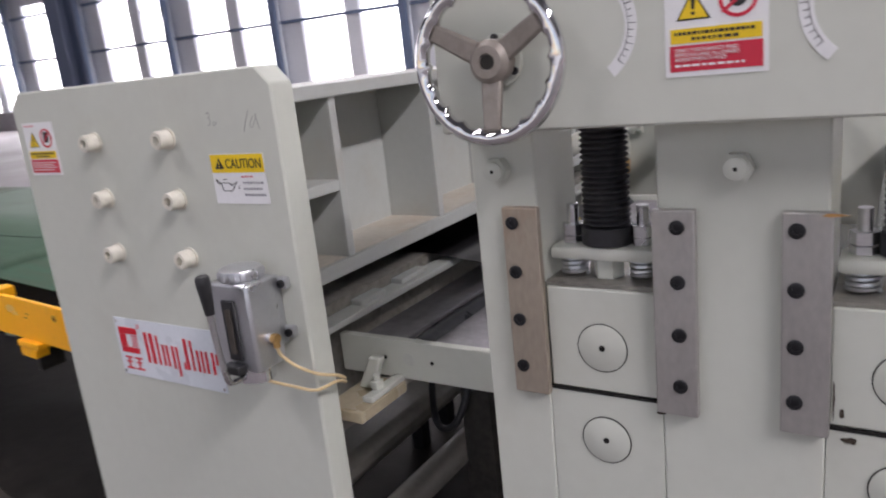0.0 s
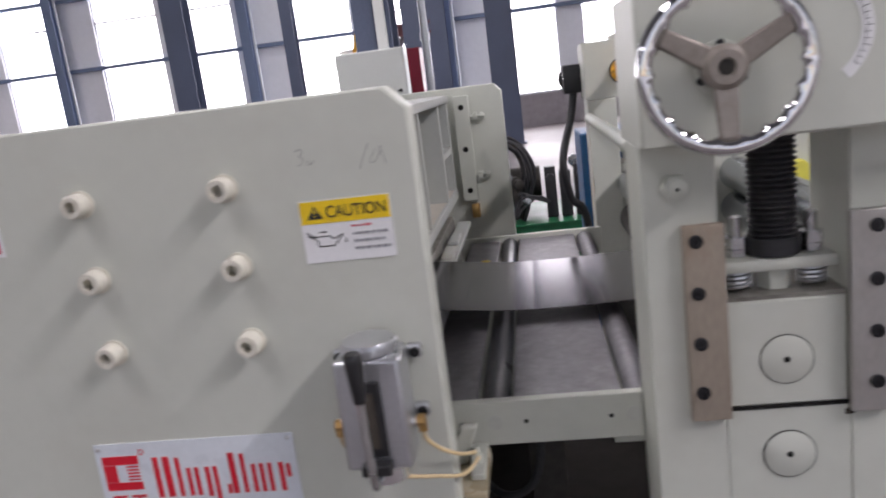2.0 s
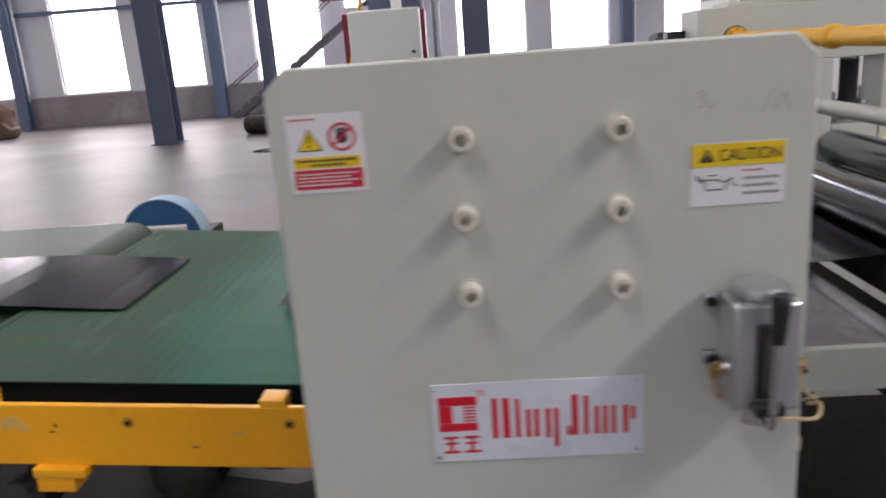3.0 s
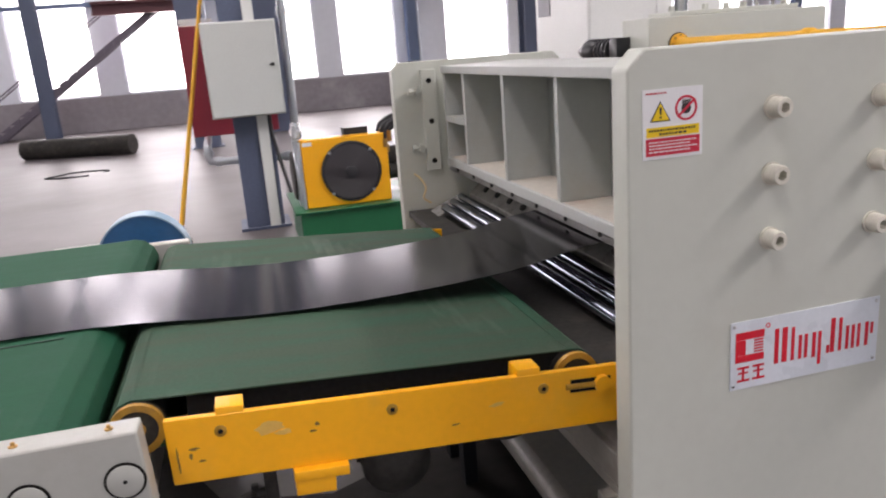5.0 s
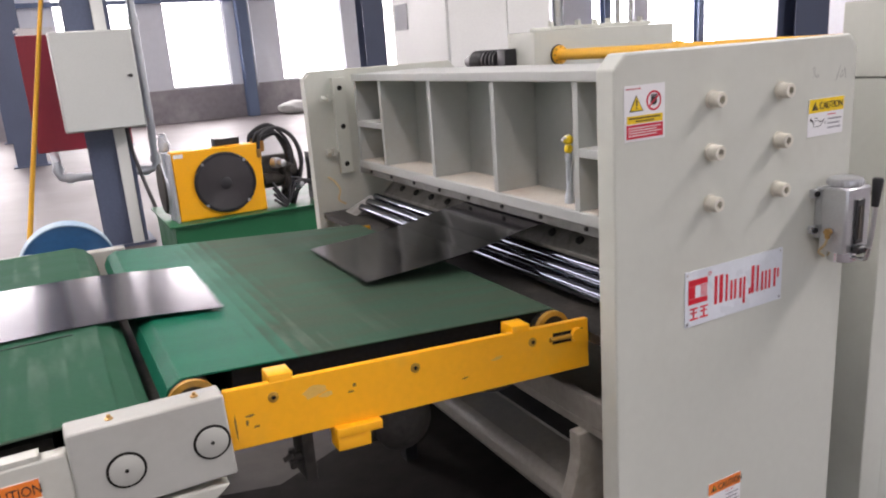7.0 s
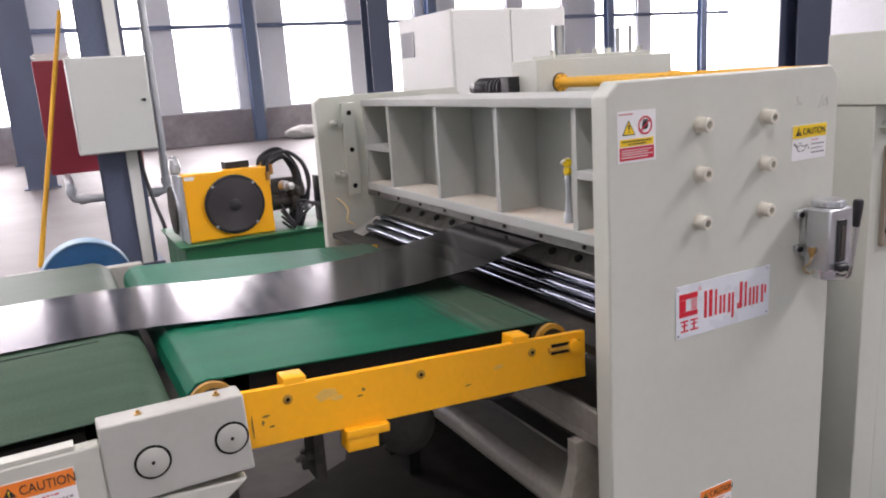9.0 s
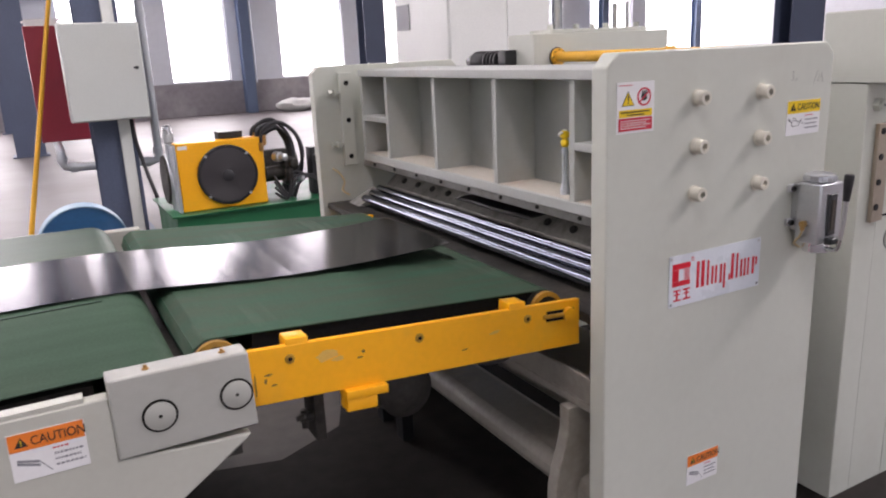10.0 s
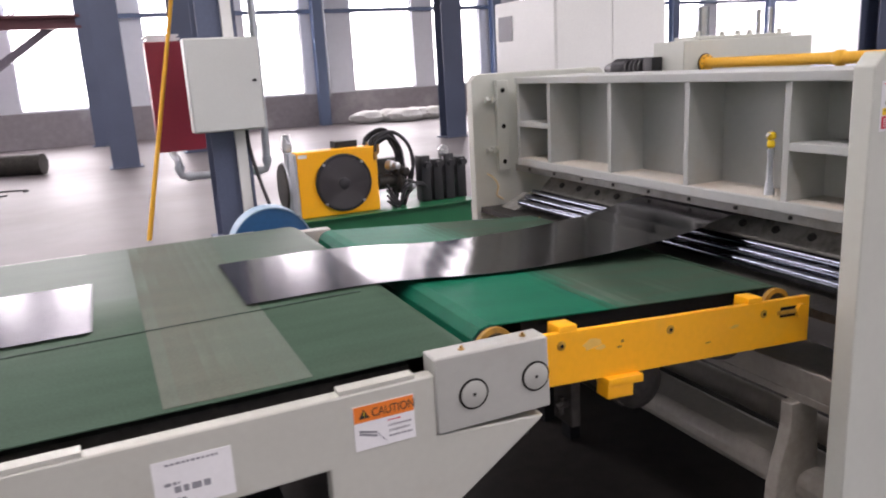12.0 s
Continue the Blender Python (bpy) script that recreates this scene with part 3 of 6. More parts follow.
    prism(bm, [(-1.365, 1.030), (-1.14, 1.030), (-1.12, 0.80), (-1.42, 0.80), (-1.43, 0.972)], "y", 0.977, 2.86)
    holder = part("lower_blade_holder", bm, BLADE, shear, "oily grey sloping lower blade holder with clamp screws", 0.003)
    for i in range(13):
        bm = B()
        y = 1.06 + 0.138 * i
        lathe(bm, (-1.396, y, 1.002), (-0.67, 0, 0.74), [(0.014, 0), (0.014, 0.008), (0.011, 0.011), (0.006, 0.011), (0.006, 0.006)], 14)
        part("clamp_screw", bm, DARK, holder)
    for x, z in ((-1.465, 0.958), (-1.503, 0.940), (-1.541, 0.921)):
        bm = B()
        tube(bm, (x, 0.977, z), (x, 2.86, z), 0.0178, 32)
        part("exit_roller", bm, EXIT_ROLL, shear, "polished steel exit roller")
    bm = B()
    box(bm, -1.66, -1.46, 0.977, 3.05, 0.86, 0.885)
    part("roller_tray", bm, DARK, shear)
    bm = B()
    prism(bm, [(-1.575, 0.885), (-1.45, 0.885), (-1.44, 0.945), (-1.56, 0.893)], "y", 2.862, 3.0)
    part("roller_cheek", bm, STRIP_PAINT, shear, "dark blotched roller cheek block", 0.004)
    bm = B()
    pipe(bm, [(-1.62, 3.05, 1.05), (-1.60, 3.02, 1.03), (-1.585, 3.0, 0.99), (-1.60, 2.99, 0.95), (-1.57, 2.98, 0.925)], 0.005, 8, 6)
    part("grease_line", bm, HOSE_CLEAR, shear, "yellowed nylon grease tube")
    bm = B()
    box(bm, -1.117, -1.066, 0.98, 2.80, 1.0, 1.016)
    guide = part("guide_strip", bm, PAINT_SHADED, shear, "pale guide strip in front of the blade", 0.002)
    for y0, y1 in ((1.225, 1.315), (1.385, 1.50), (2.16, 2.30), (2.36, 2.52)):
        bm = B()
        box(bm, -1.112, -1.078, y0, y1, 1.0165, 1.03)
        part("guide_block", bm, PAINT_SHADED, guide, "", 0.003)
    bm = B()
    box(bm, -1.075, -1.04, 3.018, 3.054, 0.985, 1.045, 0.006)
    part("brown_tag", bm, BRASS, shear, "brown plastic cable clamp")
    # lower frame
    bm = B()
    box(bm, -1.655, -1.46, 0.977, 3.053, 0.28, 0.375)
    part("tie_beam", bm, LOWER_PAINT, shear, "oily grey-brown box beam between the plates", 0.034)
    bm = B()
    tube(bm, (-1.25, 0.977, 0.30), (-1.25, 3.053, 0.30), 0.045)
    part("tie_pipe", bm, LOWER_PAINT, shear, "grey round tie pipe")
    bm = B()
    box(bm, -1.66, -1.30, 0.977, 3.053, 0.60, 0.625)
    box(bm, -1.66, -1.64, 0.977, 3.053, 0.625, 0.70)
    part("lower_channel", bm, LOWER_PAINT, shear, "grey lower channel between the plates", 0.003)
    for y in (1.13, 2.95):
        bm = B()
        prism(bm, [(-1.735, 0.0), (-1.56, 0.0), (-1.56, 0.30), (-1.575, 0.45), (-1.59, 0.6), (-1.69, 0.6), (-1.69, 0.53), (-1.702, 0.48), (-1.722, 0.42), (-1.735, 0.36), (-1.739, 0.28)], "y", y, y + 0.04)
        part("lower_rib", bm, LOWER_PAINT, shear, "flared grey-brown foot gusset", 0.003)
    return shear


build_shear()

# ---- conveyors ----
CREASE = material("dark_green_wear_line", (0.018, 0.04, 0.028), 0.7, 0, 0.3, 20, 90, 0.0)
B1_LEFT, B1_RIGHT, B1_R = (-2.606, 0.953), (-1.735, 0.892), 0.05
B2_RIGHT, B2_LEFT, B2_R = (-2.752, 0.951), (-8.5, 0.951), 0.071
SLOPE = math.atan2(0.944 - 0.900, 0.63)


def belt_loop(name, x0, x1, z0, z1, r, y0, y1, mat, parent, label):
    """A belt round two drums: x0 and x1 are the drum centres, z0 and z1 the heights of the belt's top there."""
    pts, ang = [], math.atan2(z1 - z0, x1 - x0)
    n = 14
    c0, c1 = Vector((x0, z0 - r)), Vector((x1, z1 - r))
    for i in range(n + 1):
        a = ang + math.pi / 2 + math.pi * i / n
        pts.append((c0.x + r * math.cos(a), c0.y + r * math.sin(a)))
    for i in range(n + 1):
        a = ang - math.pi / 2 + math.pi * i / n
        pts.append((c1.x + r * math.cos(a), c1.y + r * math.sin(a)))
    bm = B()
    m = len(pts)
    rows = [[bm.verts.new((p[0], y, p[1])) for p in pts] for y in (y0, y1)]
    for i in range(m):
        bm.faces.new((rows[0][i], rows[0][(i + 1) % m], rows[1][(i + 1) % m], rows[1][i])).smooth = True
    ob = part(name, bm, mat, parent, label)
    uv = ob.data.uv_layers.new(name="UVMap")
    for loop in ob.data.loops:
        co = ob.data.vertices[loop.vertex_index].co
        uv.data[loop.index].uv = (co.x, co.y)
    mod = ob.modifiers.new("thick", "SOLIDIFY")
    mod.thickness = 0.004
    return ob


def build_transfer_conveyor():
    """Short sloping conveyor with the yellow side beams."""
    c = thing("belt_conveyor", "short green belt conveyor with yellow side beams beside the shear", "conveyor", at=(-2.1, 1.8, 0.8))
    for y0, y1 in ((1.119, 1.134), (2.49, 2.505)):
        bm = B()
        prism(bm, [(-2.555, 0.982), (-1.66, 0.921), (-1.66, 0.792), (-2.555, 0.853)], "y", y0, y1)
        beam = part("side_beam", bm, YELLOW, c, "yellow painted side beam with scuffs", 0.002)
        if y0 < 2:
            for x, z in ((-2.46, 0.944), (-2.143, 0.920), (-1.83, 0.900)):
                bm = B()
                lathe(bm, (x, y0 + 0.001, z), (0, -1, 0), [(0.011, 0), (0.011, 0.003), (0.0085, 0.004)], 20)
                s = part("countersunk_screw", bm, YELLOW_WORN, beam)
                bm = B()
                tube(bm, (x, y0 - 0.003, z), (x, y0 - 0.0045, z), 0.005, 6)
                part("socket", bm, SHADOW_GAP, beam)
            bm = B()
            m = Matrix.Translation((-1.725, y0, 0.889)) @ Matrix.Rotation(SLOPE, 4, "Y")
            box(bm, -0.045, 0.045, -0.0015, 0.004, -0.014, 0.014, 0, m)
            part("tension_slot", bm, SHADOW_GAP, beam, "dark belt tension slot")
            bm = B()
            tube(bm, (-1.70, y0 + 0.005, 0.888), (-1.70, y0 - 0.012, 0.888), 0.018)
            part("tension_nut", bm, YELLOW, beam)
            bm = B()
            tube(bm, (-1.78, y0 - 0.003, 0.893), (-1.71, y0 - 0.003, 0.888), 0.006)
            part("tension_screw", bm, YELLOW_WORN, beam)
            rnd = random.Random(7)
            for sx, sz, w, h, mat in ((-2.376, 0.932, 0.034, 0.016, SCUFF_PALE), (-2.35, 0.918, 0.02, 0.007, SCUFF_PALE), (-2.51, 0.918, 0.010, 0.003, SCUFF_DARK), (-2.518, 0.905, 0.004, 0.007, SCUFF_DARK), (-2.50, 0.892, 0.007, 0.003, SCUFF_DARK),
                                      (-2.288, 0.921, 0.006, 0.006, SCUFF_DARK), (-2.296, 0.908, 0.009, 0.0025, SCUFF_DARK), (-2.02, 0.86, 0.012, 0.0018, SCUFF_DARK), (-2.54, 0.90, 0.002, 0.03, SCUFF_DARK), (-1.93, 0.885, 0.018, 0.005, SCUFF_PALE)):
                bm = B()
                ring = [(sx + w * rnd.uniform(0.55, 1.1) * math.cos(a), sz + h * rnd.uniform(0.55, 1.1) * math.sin(a)) for a in (math.radians(30 * k) for k in range(12))]
                prism(bm, ring, "y", y0 - 0.0004, y0 + 0.0002)
                part("scuff", bm, mat, beam, "worn scuff in the yellow paint")
    for x, z in ((-2.44, 0.974), (-1.86, 0.935)):
        bm = B()
        m = Matrix.Translation((x, 1.15, z)) @ Matrix.Rotation(SLOPE, 4, "Y")
        box(bm, -0.025, 0.025, -0.03, 0.02, -0.02, 0.014, 0.002, m)
        part("lug", bm, YELLOW, c)
    bm = B()
    m = Matrix.Translation((-2.295, 1.12, 0.818)) @ Matrix.Rotation(SLOPE, 4, "Y")
    box(bm, -0.048, 0.056, -0.02, 0.03, -0.002, 0.018, 0.002, m)
    box(bm, -0.045, 0.03, -0.016, 0.03, -0.034, -0.002, 0.002, m)
    part("clamp_block", bm, YELLOW, c)
    for x, z in (B1_LEFT, B1_RIGHT):
        bm = B()
        tube(bm, (x, 1.165, z), (x, 2.482, z), 0.0465)
        part("drum", bm, DARK, c)
        bm = B()
        lathe(bm, (x, 1.180, z), (0, -1, 0), [(0.046, 0), (0.05, 0.004), (0.05, 0.016), (0.038, 0.018), (0.036, 0.012), (0.015, 0.012), (0.015, 0.02)])
        part("drum_end", bm, YELLOW_WORN, c, "worn yellow drum end")
    bm = B()
    m = Matrix.Translation((-2.14, 1.8, 0.93)) @ Matrix.Rotation(SLOPE, 4, "Y")
    box(bm, -0.38, 0.38, -0.60, 0.64, -0.03, 0.035, 0, m)
    part("belt_bed", bm, SHADE_BLACK, c)
    # unseen legs, coloured to vanish in the shade below the belt
    for y in (2.2, 2.4):
        bm = B()
        box(bm, -1.72, -1.67, y, y + 0.06, 0.0, 0.86)
        part("leg", bm, SHADE_BLACK, c)
    bm = B()
    lathe(bm, (-2.12, 1.25, 0.72), (0, 1, 0), [(0.03, -0.02), (0.06, 0), (0.075, 0.012), (0.075, 0.3), (0.06, 0.32)])
    motor = part("drive_motor", bm, DARK, c, "dark oily drive motor under the belt")
    for k in range(10):
        a = math.radians(36 * k)
        bm = B()
        m = Matrix.Translation((-2.12, 1.42, 0.72)) @ Matrix.Rotation(a, 4, "Y")
        box(bm, 0.07, 0.084, -0.12, 0.12, -0.003, 0.003, 0, m)
        part("cooling_fin", bm, DARK, motor)
    bm = B()
    box(bm, -2.19, -2.05, 1.56, 1.72, 0.65, 0.82, 0.01)
    part("gearbox", bm, DARK, c, "dark gearbox")
    # hanging bracket with a shut-off cock
    bm = B()
    box(bm, -2.40, -2.375, 1.17, 1.25, 0.70, 0.87, 0.002)
    bracket = part("hanger_plate", bm, DARK, c, "grey hanger plate")
    bm = B()
    pipe(bm, [(-2.42, 1.19, 0.76), (-2.43, 1.17, 0.775), (-2.445, 1.17, 0.77)], 0.006, 8)
    tube(bm, (-2.40, 1.19, 0.76), (-2.43, 1.19, 0.76), 0.011, 12)
    tube(bm, (-2.42, 1.19, 0.735), (-2.42, 1.19, 0.78), 0.008, 10)
    part("drain_cock", bm, DARK, bracket, "small steel drain cock")
    bm = B()
    pipe(bm, [(-2.10, 1.3, 0.79), (-2.0, 1.2, 0.80), (-1.88, 1.19, 0.77), (-1.78, 1.22, 0.80), (-1.70, 1.3, 0.84)], 0.009, 8, 6)
    part("motor_cable", bm, RUBBER, c, "black motor cable")
    return c


def build_long_conveyor():
    c = thing("belt_conveyor", "long dusty green belt conveyor with pale grey side rails", "conveyor", at=(-4.2, 1.8, 0.5))
    belt_loop("belt", -8.5, -2.752, 1.022, 1.022, 0.071, 1.06, 2.54, BELT_DUSTY, c, "worn dusty green conveyor belt")
    for y0, y1, near in ((0.997, 1.03, True), (2.57, 2.60, False)):
        bm = B()
        prism(bm, [(-8.7, 1.003), (-2.83, 1.003), (-2.83, 0.875), (-2.585, 0.858), (-2.60, 0.845), (-2.78, 0.724), (-2.95, 0.60), (-3.05, 0.60), (-3.05, 0.861), (-3.3, 0.855), (-8.7, 0.80)], "y", y0, y1)
        part("side_rail", bm, RAIL_PAINT, c, "", 0.004)
        bm = B()
        top = 1.035 if near else 0.99
        prism(bm, [(-2.83, top), (-2.575, top - 0.003), (-2.57, 0.876), (-2.83, 0.876)], "y", y0 - (0.004 if near else 0), y1 + 0.02)
        block = part("bearing_block", bm, BLOCK_PAINT, c, "grey bearing block", 0.004)
        if near:
            for x, z in ((-2.606, 0.951), (-2.749, 0.946)):
                bm = B()
                lathe(bm, (x, y0 - 0.004, z), (0, -1, 0), [(0.0325, 0), (0.0325, 0.0015)])
                part("ring_gap", bm, SHADOW_GAP, block, "dark ring groove")
                bm = B()
                lathe(bm, (x, y0 - 0.0055, z), (0, -1, 0), [(0.028, 0), (0.028, 0.002), (0.026, 0.003)])
                part("bearing_cap", bm, BLOCK_PAINT, block)
                bm = B()
                tube(bm, (x, y0 - 0.0085, z), (x, y0 - 0.0095, z), 0.0035, 10)
                part("centre_hole", bm, SHADOW_GAP, block)
            for x in (-2.62, -2.76):
                bm = B()
                lathe(bm, (x, y0 + 0.02, 1.034), (0, 0, 1), [(0.007, 0), (0.007, 0.002), (0.003, 0.003), (0.003, 0.005), (0.0038, 0.006), (0.003, 0.008)], 12)
                part("grease_nipple", bm, BRASS, block, "brass grease nipple")
        for a, b in ((-3.02, -2.87), (-3.75, -3.45), (-4.5, -4.2)):
            bm = B()
            box(bm, a, b, y0 + 0.002, y1 - 0.002, 1.0035, 1.012)
            part("rail_top_strip", bm, RAIL_PAINT, c)
    for x in (-3.6, -5.2, -6.8, -8.3):
        for y in (1.1, 2.5):
            bm = B()
            box(bm, x - 0.05, x + 0.05, y - 0.04, y + 0.04, 0, 0.96)
            part("leg", bm, PAINT_FAR, c)
    bm = B()
    box(bm, -8.4, -2.85, 1.08, 2.52, 0.93, 1.0)
    part("belt_bed", bm, DARK, c)
    for x in (-2.752, -8.5):
        bm = B()
        tube(bm, (x, 1.04, 0.951), (x, 2.56, 0.951), 0.066)
        part("drum", bm, DARK, c)
    # added bar that keeps the gap between the belts dark
    bm = B()
    box(bm, -2.73, -2.60, 1.035, 2.565, 0.80, 0.875)
    part("cross_bar", bm, DARK, c, "dark bar added to darken the gap between the belts")
    for k, (xa, ya, xb, yb) in enumerate(((-2.79, 1.556, -3.35, 1.540), (-3.35, 1.540, -5.2, 1.47))):
        bm = B()
        prism(bm, [(xa, ya - 0.002), (xb, yb - 0.002), (xb, yb + 0.002), (xa, ya + 0.002)], "z", 1.0215, 1.0252)
        part("belt_crease", bm, CREASE, c, "dark worn line along the belt")
    bm = B()
    box(bm, -3.24, -3.13, 1.0, 1.12, 0.52, 0.80)
    part("cable_box", bm, BLACK, c, "black cable box below the rail")
    return c


build_transfer_conveyor()
build_long_conveyor()


# ---- leveller stand ----
SX0, SY = -0.644, 1.015
WINS = ((-0.535, -0.350), (-0.130, 0.055))


def build_stand(y, sgn, name, label, dx=0.0):
    """One side stand of the leveller; sgn -1 faces the camera, 1 is the far one, turned round."""
    st = thing(name, label, "machine", at=(0, y, 0))
    d = 0.16
    ya, yb = (y, y + d) if sgn < 0 else (y - d, y)
    xs = [SX0] + [v for w in WINS for v in w] + [0.27]
    for a, b in WINS:
        bm = B()
        box(bm, a + 0.0006, b - 0.0006, ya + 0.0008, yb, 0.0, 0.998)
        part("lower_block", bm, PAINT, st, "", 0.0015)
    for a, b in zip(xs[::2], xs[1::2]):
        bm = B()
        box(bm, a, b, ya, yb, 0.0, 1.425)
        pil = part("pillar", bm, PAINT, st, "", 0.003)
    # crosshead
    hy0, hy1 = (y - 0.073, yb) if sgn < 0 else (ya, y + 0.073)
    bm = B()
    box(bm, SX0 - 0.004, 0.27, hy0, hy1, 1.426, 1.64)
    part("crosshead", bm, PAINT, st, "", 0.004)
    f = y if sgn < 0 else y
    for i, (a, b) in enumerate(WINS):
        cx = (a + b) / 2
        bm = B()
        box(bm, a + 0.004, b - 0.004, ya + 0.002, yb - 0.01, 1.002, 1.172)
        chock = part("bearing_chock", bm, PAINT, st, "pale painted bearing chock", 0.003)
        bm = B()
        box(bm, a + 0.003, b - 0.003, ya + 0.006, yb - 0.01, 1.1725, 1.179)
        part("chock_top", bm, BLADE, chock, "oily steel chock top")
        # gap line
        bm = B()
        box(bm, a + 0.001, b - 0.001, ya - 0.0004, ya + 0.004, 0.9965, 1.0012)
        part("parting_gap", bm, SHADOW_GAP, st)
        if sgn < 0:
            for z in (1.076, 0.918):
                bm = B()
                fy = ya + (0.002 if z > 1 else 0.0)
                lathe(bm, (cx, fy + 0.001, z), (0, -1, 0), [(0.0405, 0), (0.0405, 0.0016)], 40)
                part("ring_groove", bm, SHADOW_GAP, st)
                bm = B()
                lathe(bm, (cx, fy + 0.001, z), (0, -1, 0), [(0.0388, 0), (0.0388, 0.0024), (0.0378, 0.003)], 40)
                cap = part("end_cap", bm, PAINT, st)
                bm = B()
                tube(bm, (cx, fy - 0.0015, z), (cx, fy - 0.003, z), 0.005, 12)
                part("centre_hole", bm, SHADOW_GAP, cap)
        # springs, nuts and plate of the balance
        yc = ya + (0.052 if sgn < 0 else 0.075)
        bm = B()
        box(bm, a + 0.008, b - 0.008, yc - 0.035, yc + 0.035, 1.212, 1.233, 0.006)
        part("spring_plate", bm, PAINT, st)
        for du in (-0.056, 0.056):
            bm = B()
            pts = [(cx + du + 0.020 * math.cos(k * 0.5), yc + 0.020 * math.sin(k * 0.5), 1.182 + 0.029 * k / 50) for k in range(51)]
            pipe(bm, pts, 0.0031, 6)
            part("spring", bm, ALU, st, "steel coil spring")
            bm = B()
            tube(bm, (cx + du, yc, 1.182), (cx + du, yc, 1.295), 0.0095, 14)
            part("stud", bm, STEEL, st)
            bm = B()
            tube(bm, (cx + du, yc, 1.234), (cx + du, yc, 1.245), 0.0185, 6)
            tube(bm, (cx + du, yc, 1.247), (cx + du, yc, 1.264), 0.0185, 6)
            part("nut", bm, STEEL, st)
        bm = B()
        tube(bm, (cx, yc, 1.18), (cx, yc, 1.212), 0.024, 6)
        part("screw_foot", bm, PAINT, st)
        bm = B()
        prof = [(0.038, 1.234), (0.04, 1.236), (0.04, 1.262)]
        z = 1.264
        while z < 1.41:
            prof += [(0.031, z), (0.0365, z + 0.0035), (0.0365, z + 0.005), (0.031, z + 0.0082)]
            z += 0.0085
        lathe(bm, (cx, yc, 0), (0, 0, 1), prof)
        part("bellows", bm, RUBBER, st, "black rubber bellows round the screw")
        bm = B()
        tube(bm, (cx, yc, 1.41), (cx, yc, 1.428), 0.033)
        part("screw_collar", bm, STEEL, st)
        # gibs with black screws
        for gx in (a - 0.055, b - 0.005):
            gy = (ya - 0.016, ya - 0.001) if sgn < 0 else (yb + 0.001, yb + 0.016)
            bm = B()
            box(bm, gx, gx + 0.06, gy[0], gy[1], 0.99, 1.302)
            gib = part("guide_bar", bm, GIB_RUSTY if gx < -0.5 else GIB, st, "brownish ground steel guide bar", 0.002)
            bm = B()
            box(bm, gx + 0.045 if gx < a - 0.01 else gx, gx + 0.06 if gx < a - 0.01 else gx + 0.015, gy[1], gy[1] + 0.04, 1.0, 1.30)
            for z in (1.278, 1.198, 1.118, 1.038):
                sx = gx + 0.018 if gx < a - 0.01 else gx + 0.036
                s2 = B()
                p = (sx, gy[0], z) if sgn < 0 else (sx, gy[1], z)
                screw_head(s2, p, (0, sgn, 0), 0.0105, 0.004, 0.0055)
                part("socket_screw", s2, BLACK_SCREW, gib, "black socket screw")
            bm.free()
    # large hexagon bolts on the pillars
    if sgn < 0:
        for x in (-0.595, -0.240, 0.16):
            bm = B()
            tube(bm, (x, ya, 1.36), (x, ya - 0.02, 1.36), 0.0215, 6)
            lathe(bm, (x, ya - 0.02, 1.36), (0, -1, 0), [(0.015, 0), (0.015, 0.005), (0.013, 0.006)])
            part("hex_bolt", bm, PAINT, st, "painted hexagon bolt")
            bm = B()
            tube(bm, (x, ya - 0.026, 1.36), (x, ya - 0.0268, 1.36), 0.003, 8)
            part("bolt_dimple", bm, SHADOW_GAP, st)
    if sgn > 0:
        bm = B()
        prism(bm, [(0.06, 1.11), (0.12, 1.12), (0.30, 0.95), (0.30, 0.72), (0.08, 0.90)], "y", ya - 0.05, ya - 0.001)
        part("yellow_guard", bm, LEMON, st, "pale yellow guard piece inside the stand", 0.004)
    if dx:
        st.location.x += dx
    return st


build_stand(SY, -1, "leveller_stand", "pale grey-green leveller stand with screws, springs and guide bars")
build_stand(2.985, 1, "leveller_stand", "far leveller stand in pale grey-green paint", 0.07)


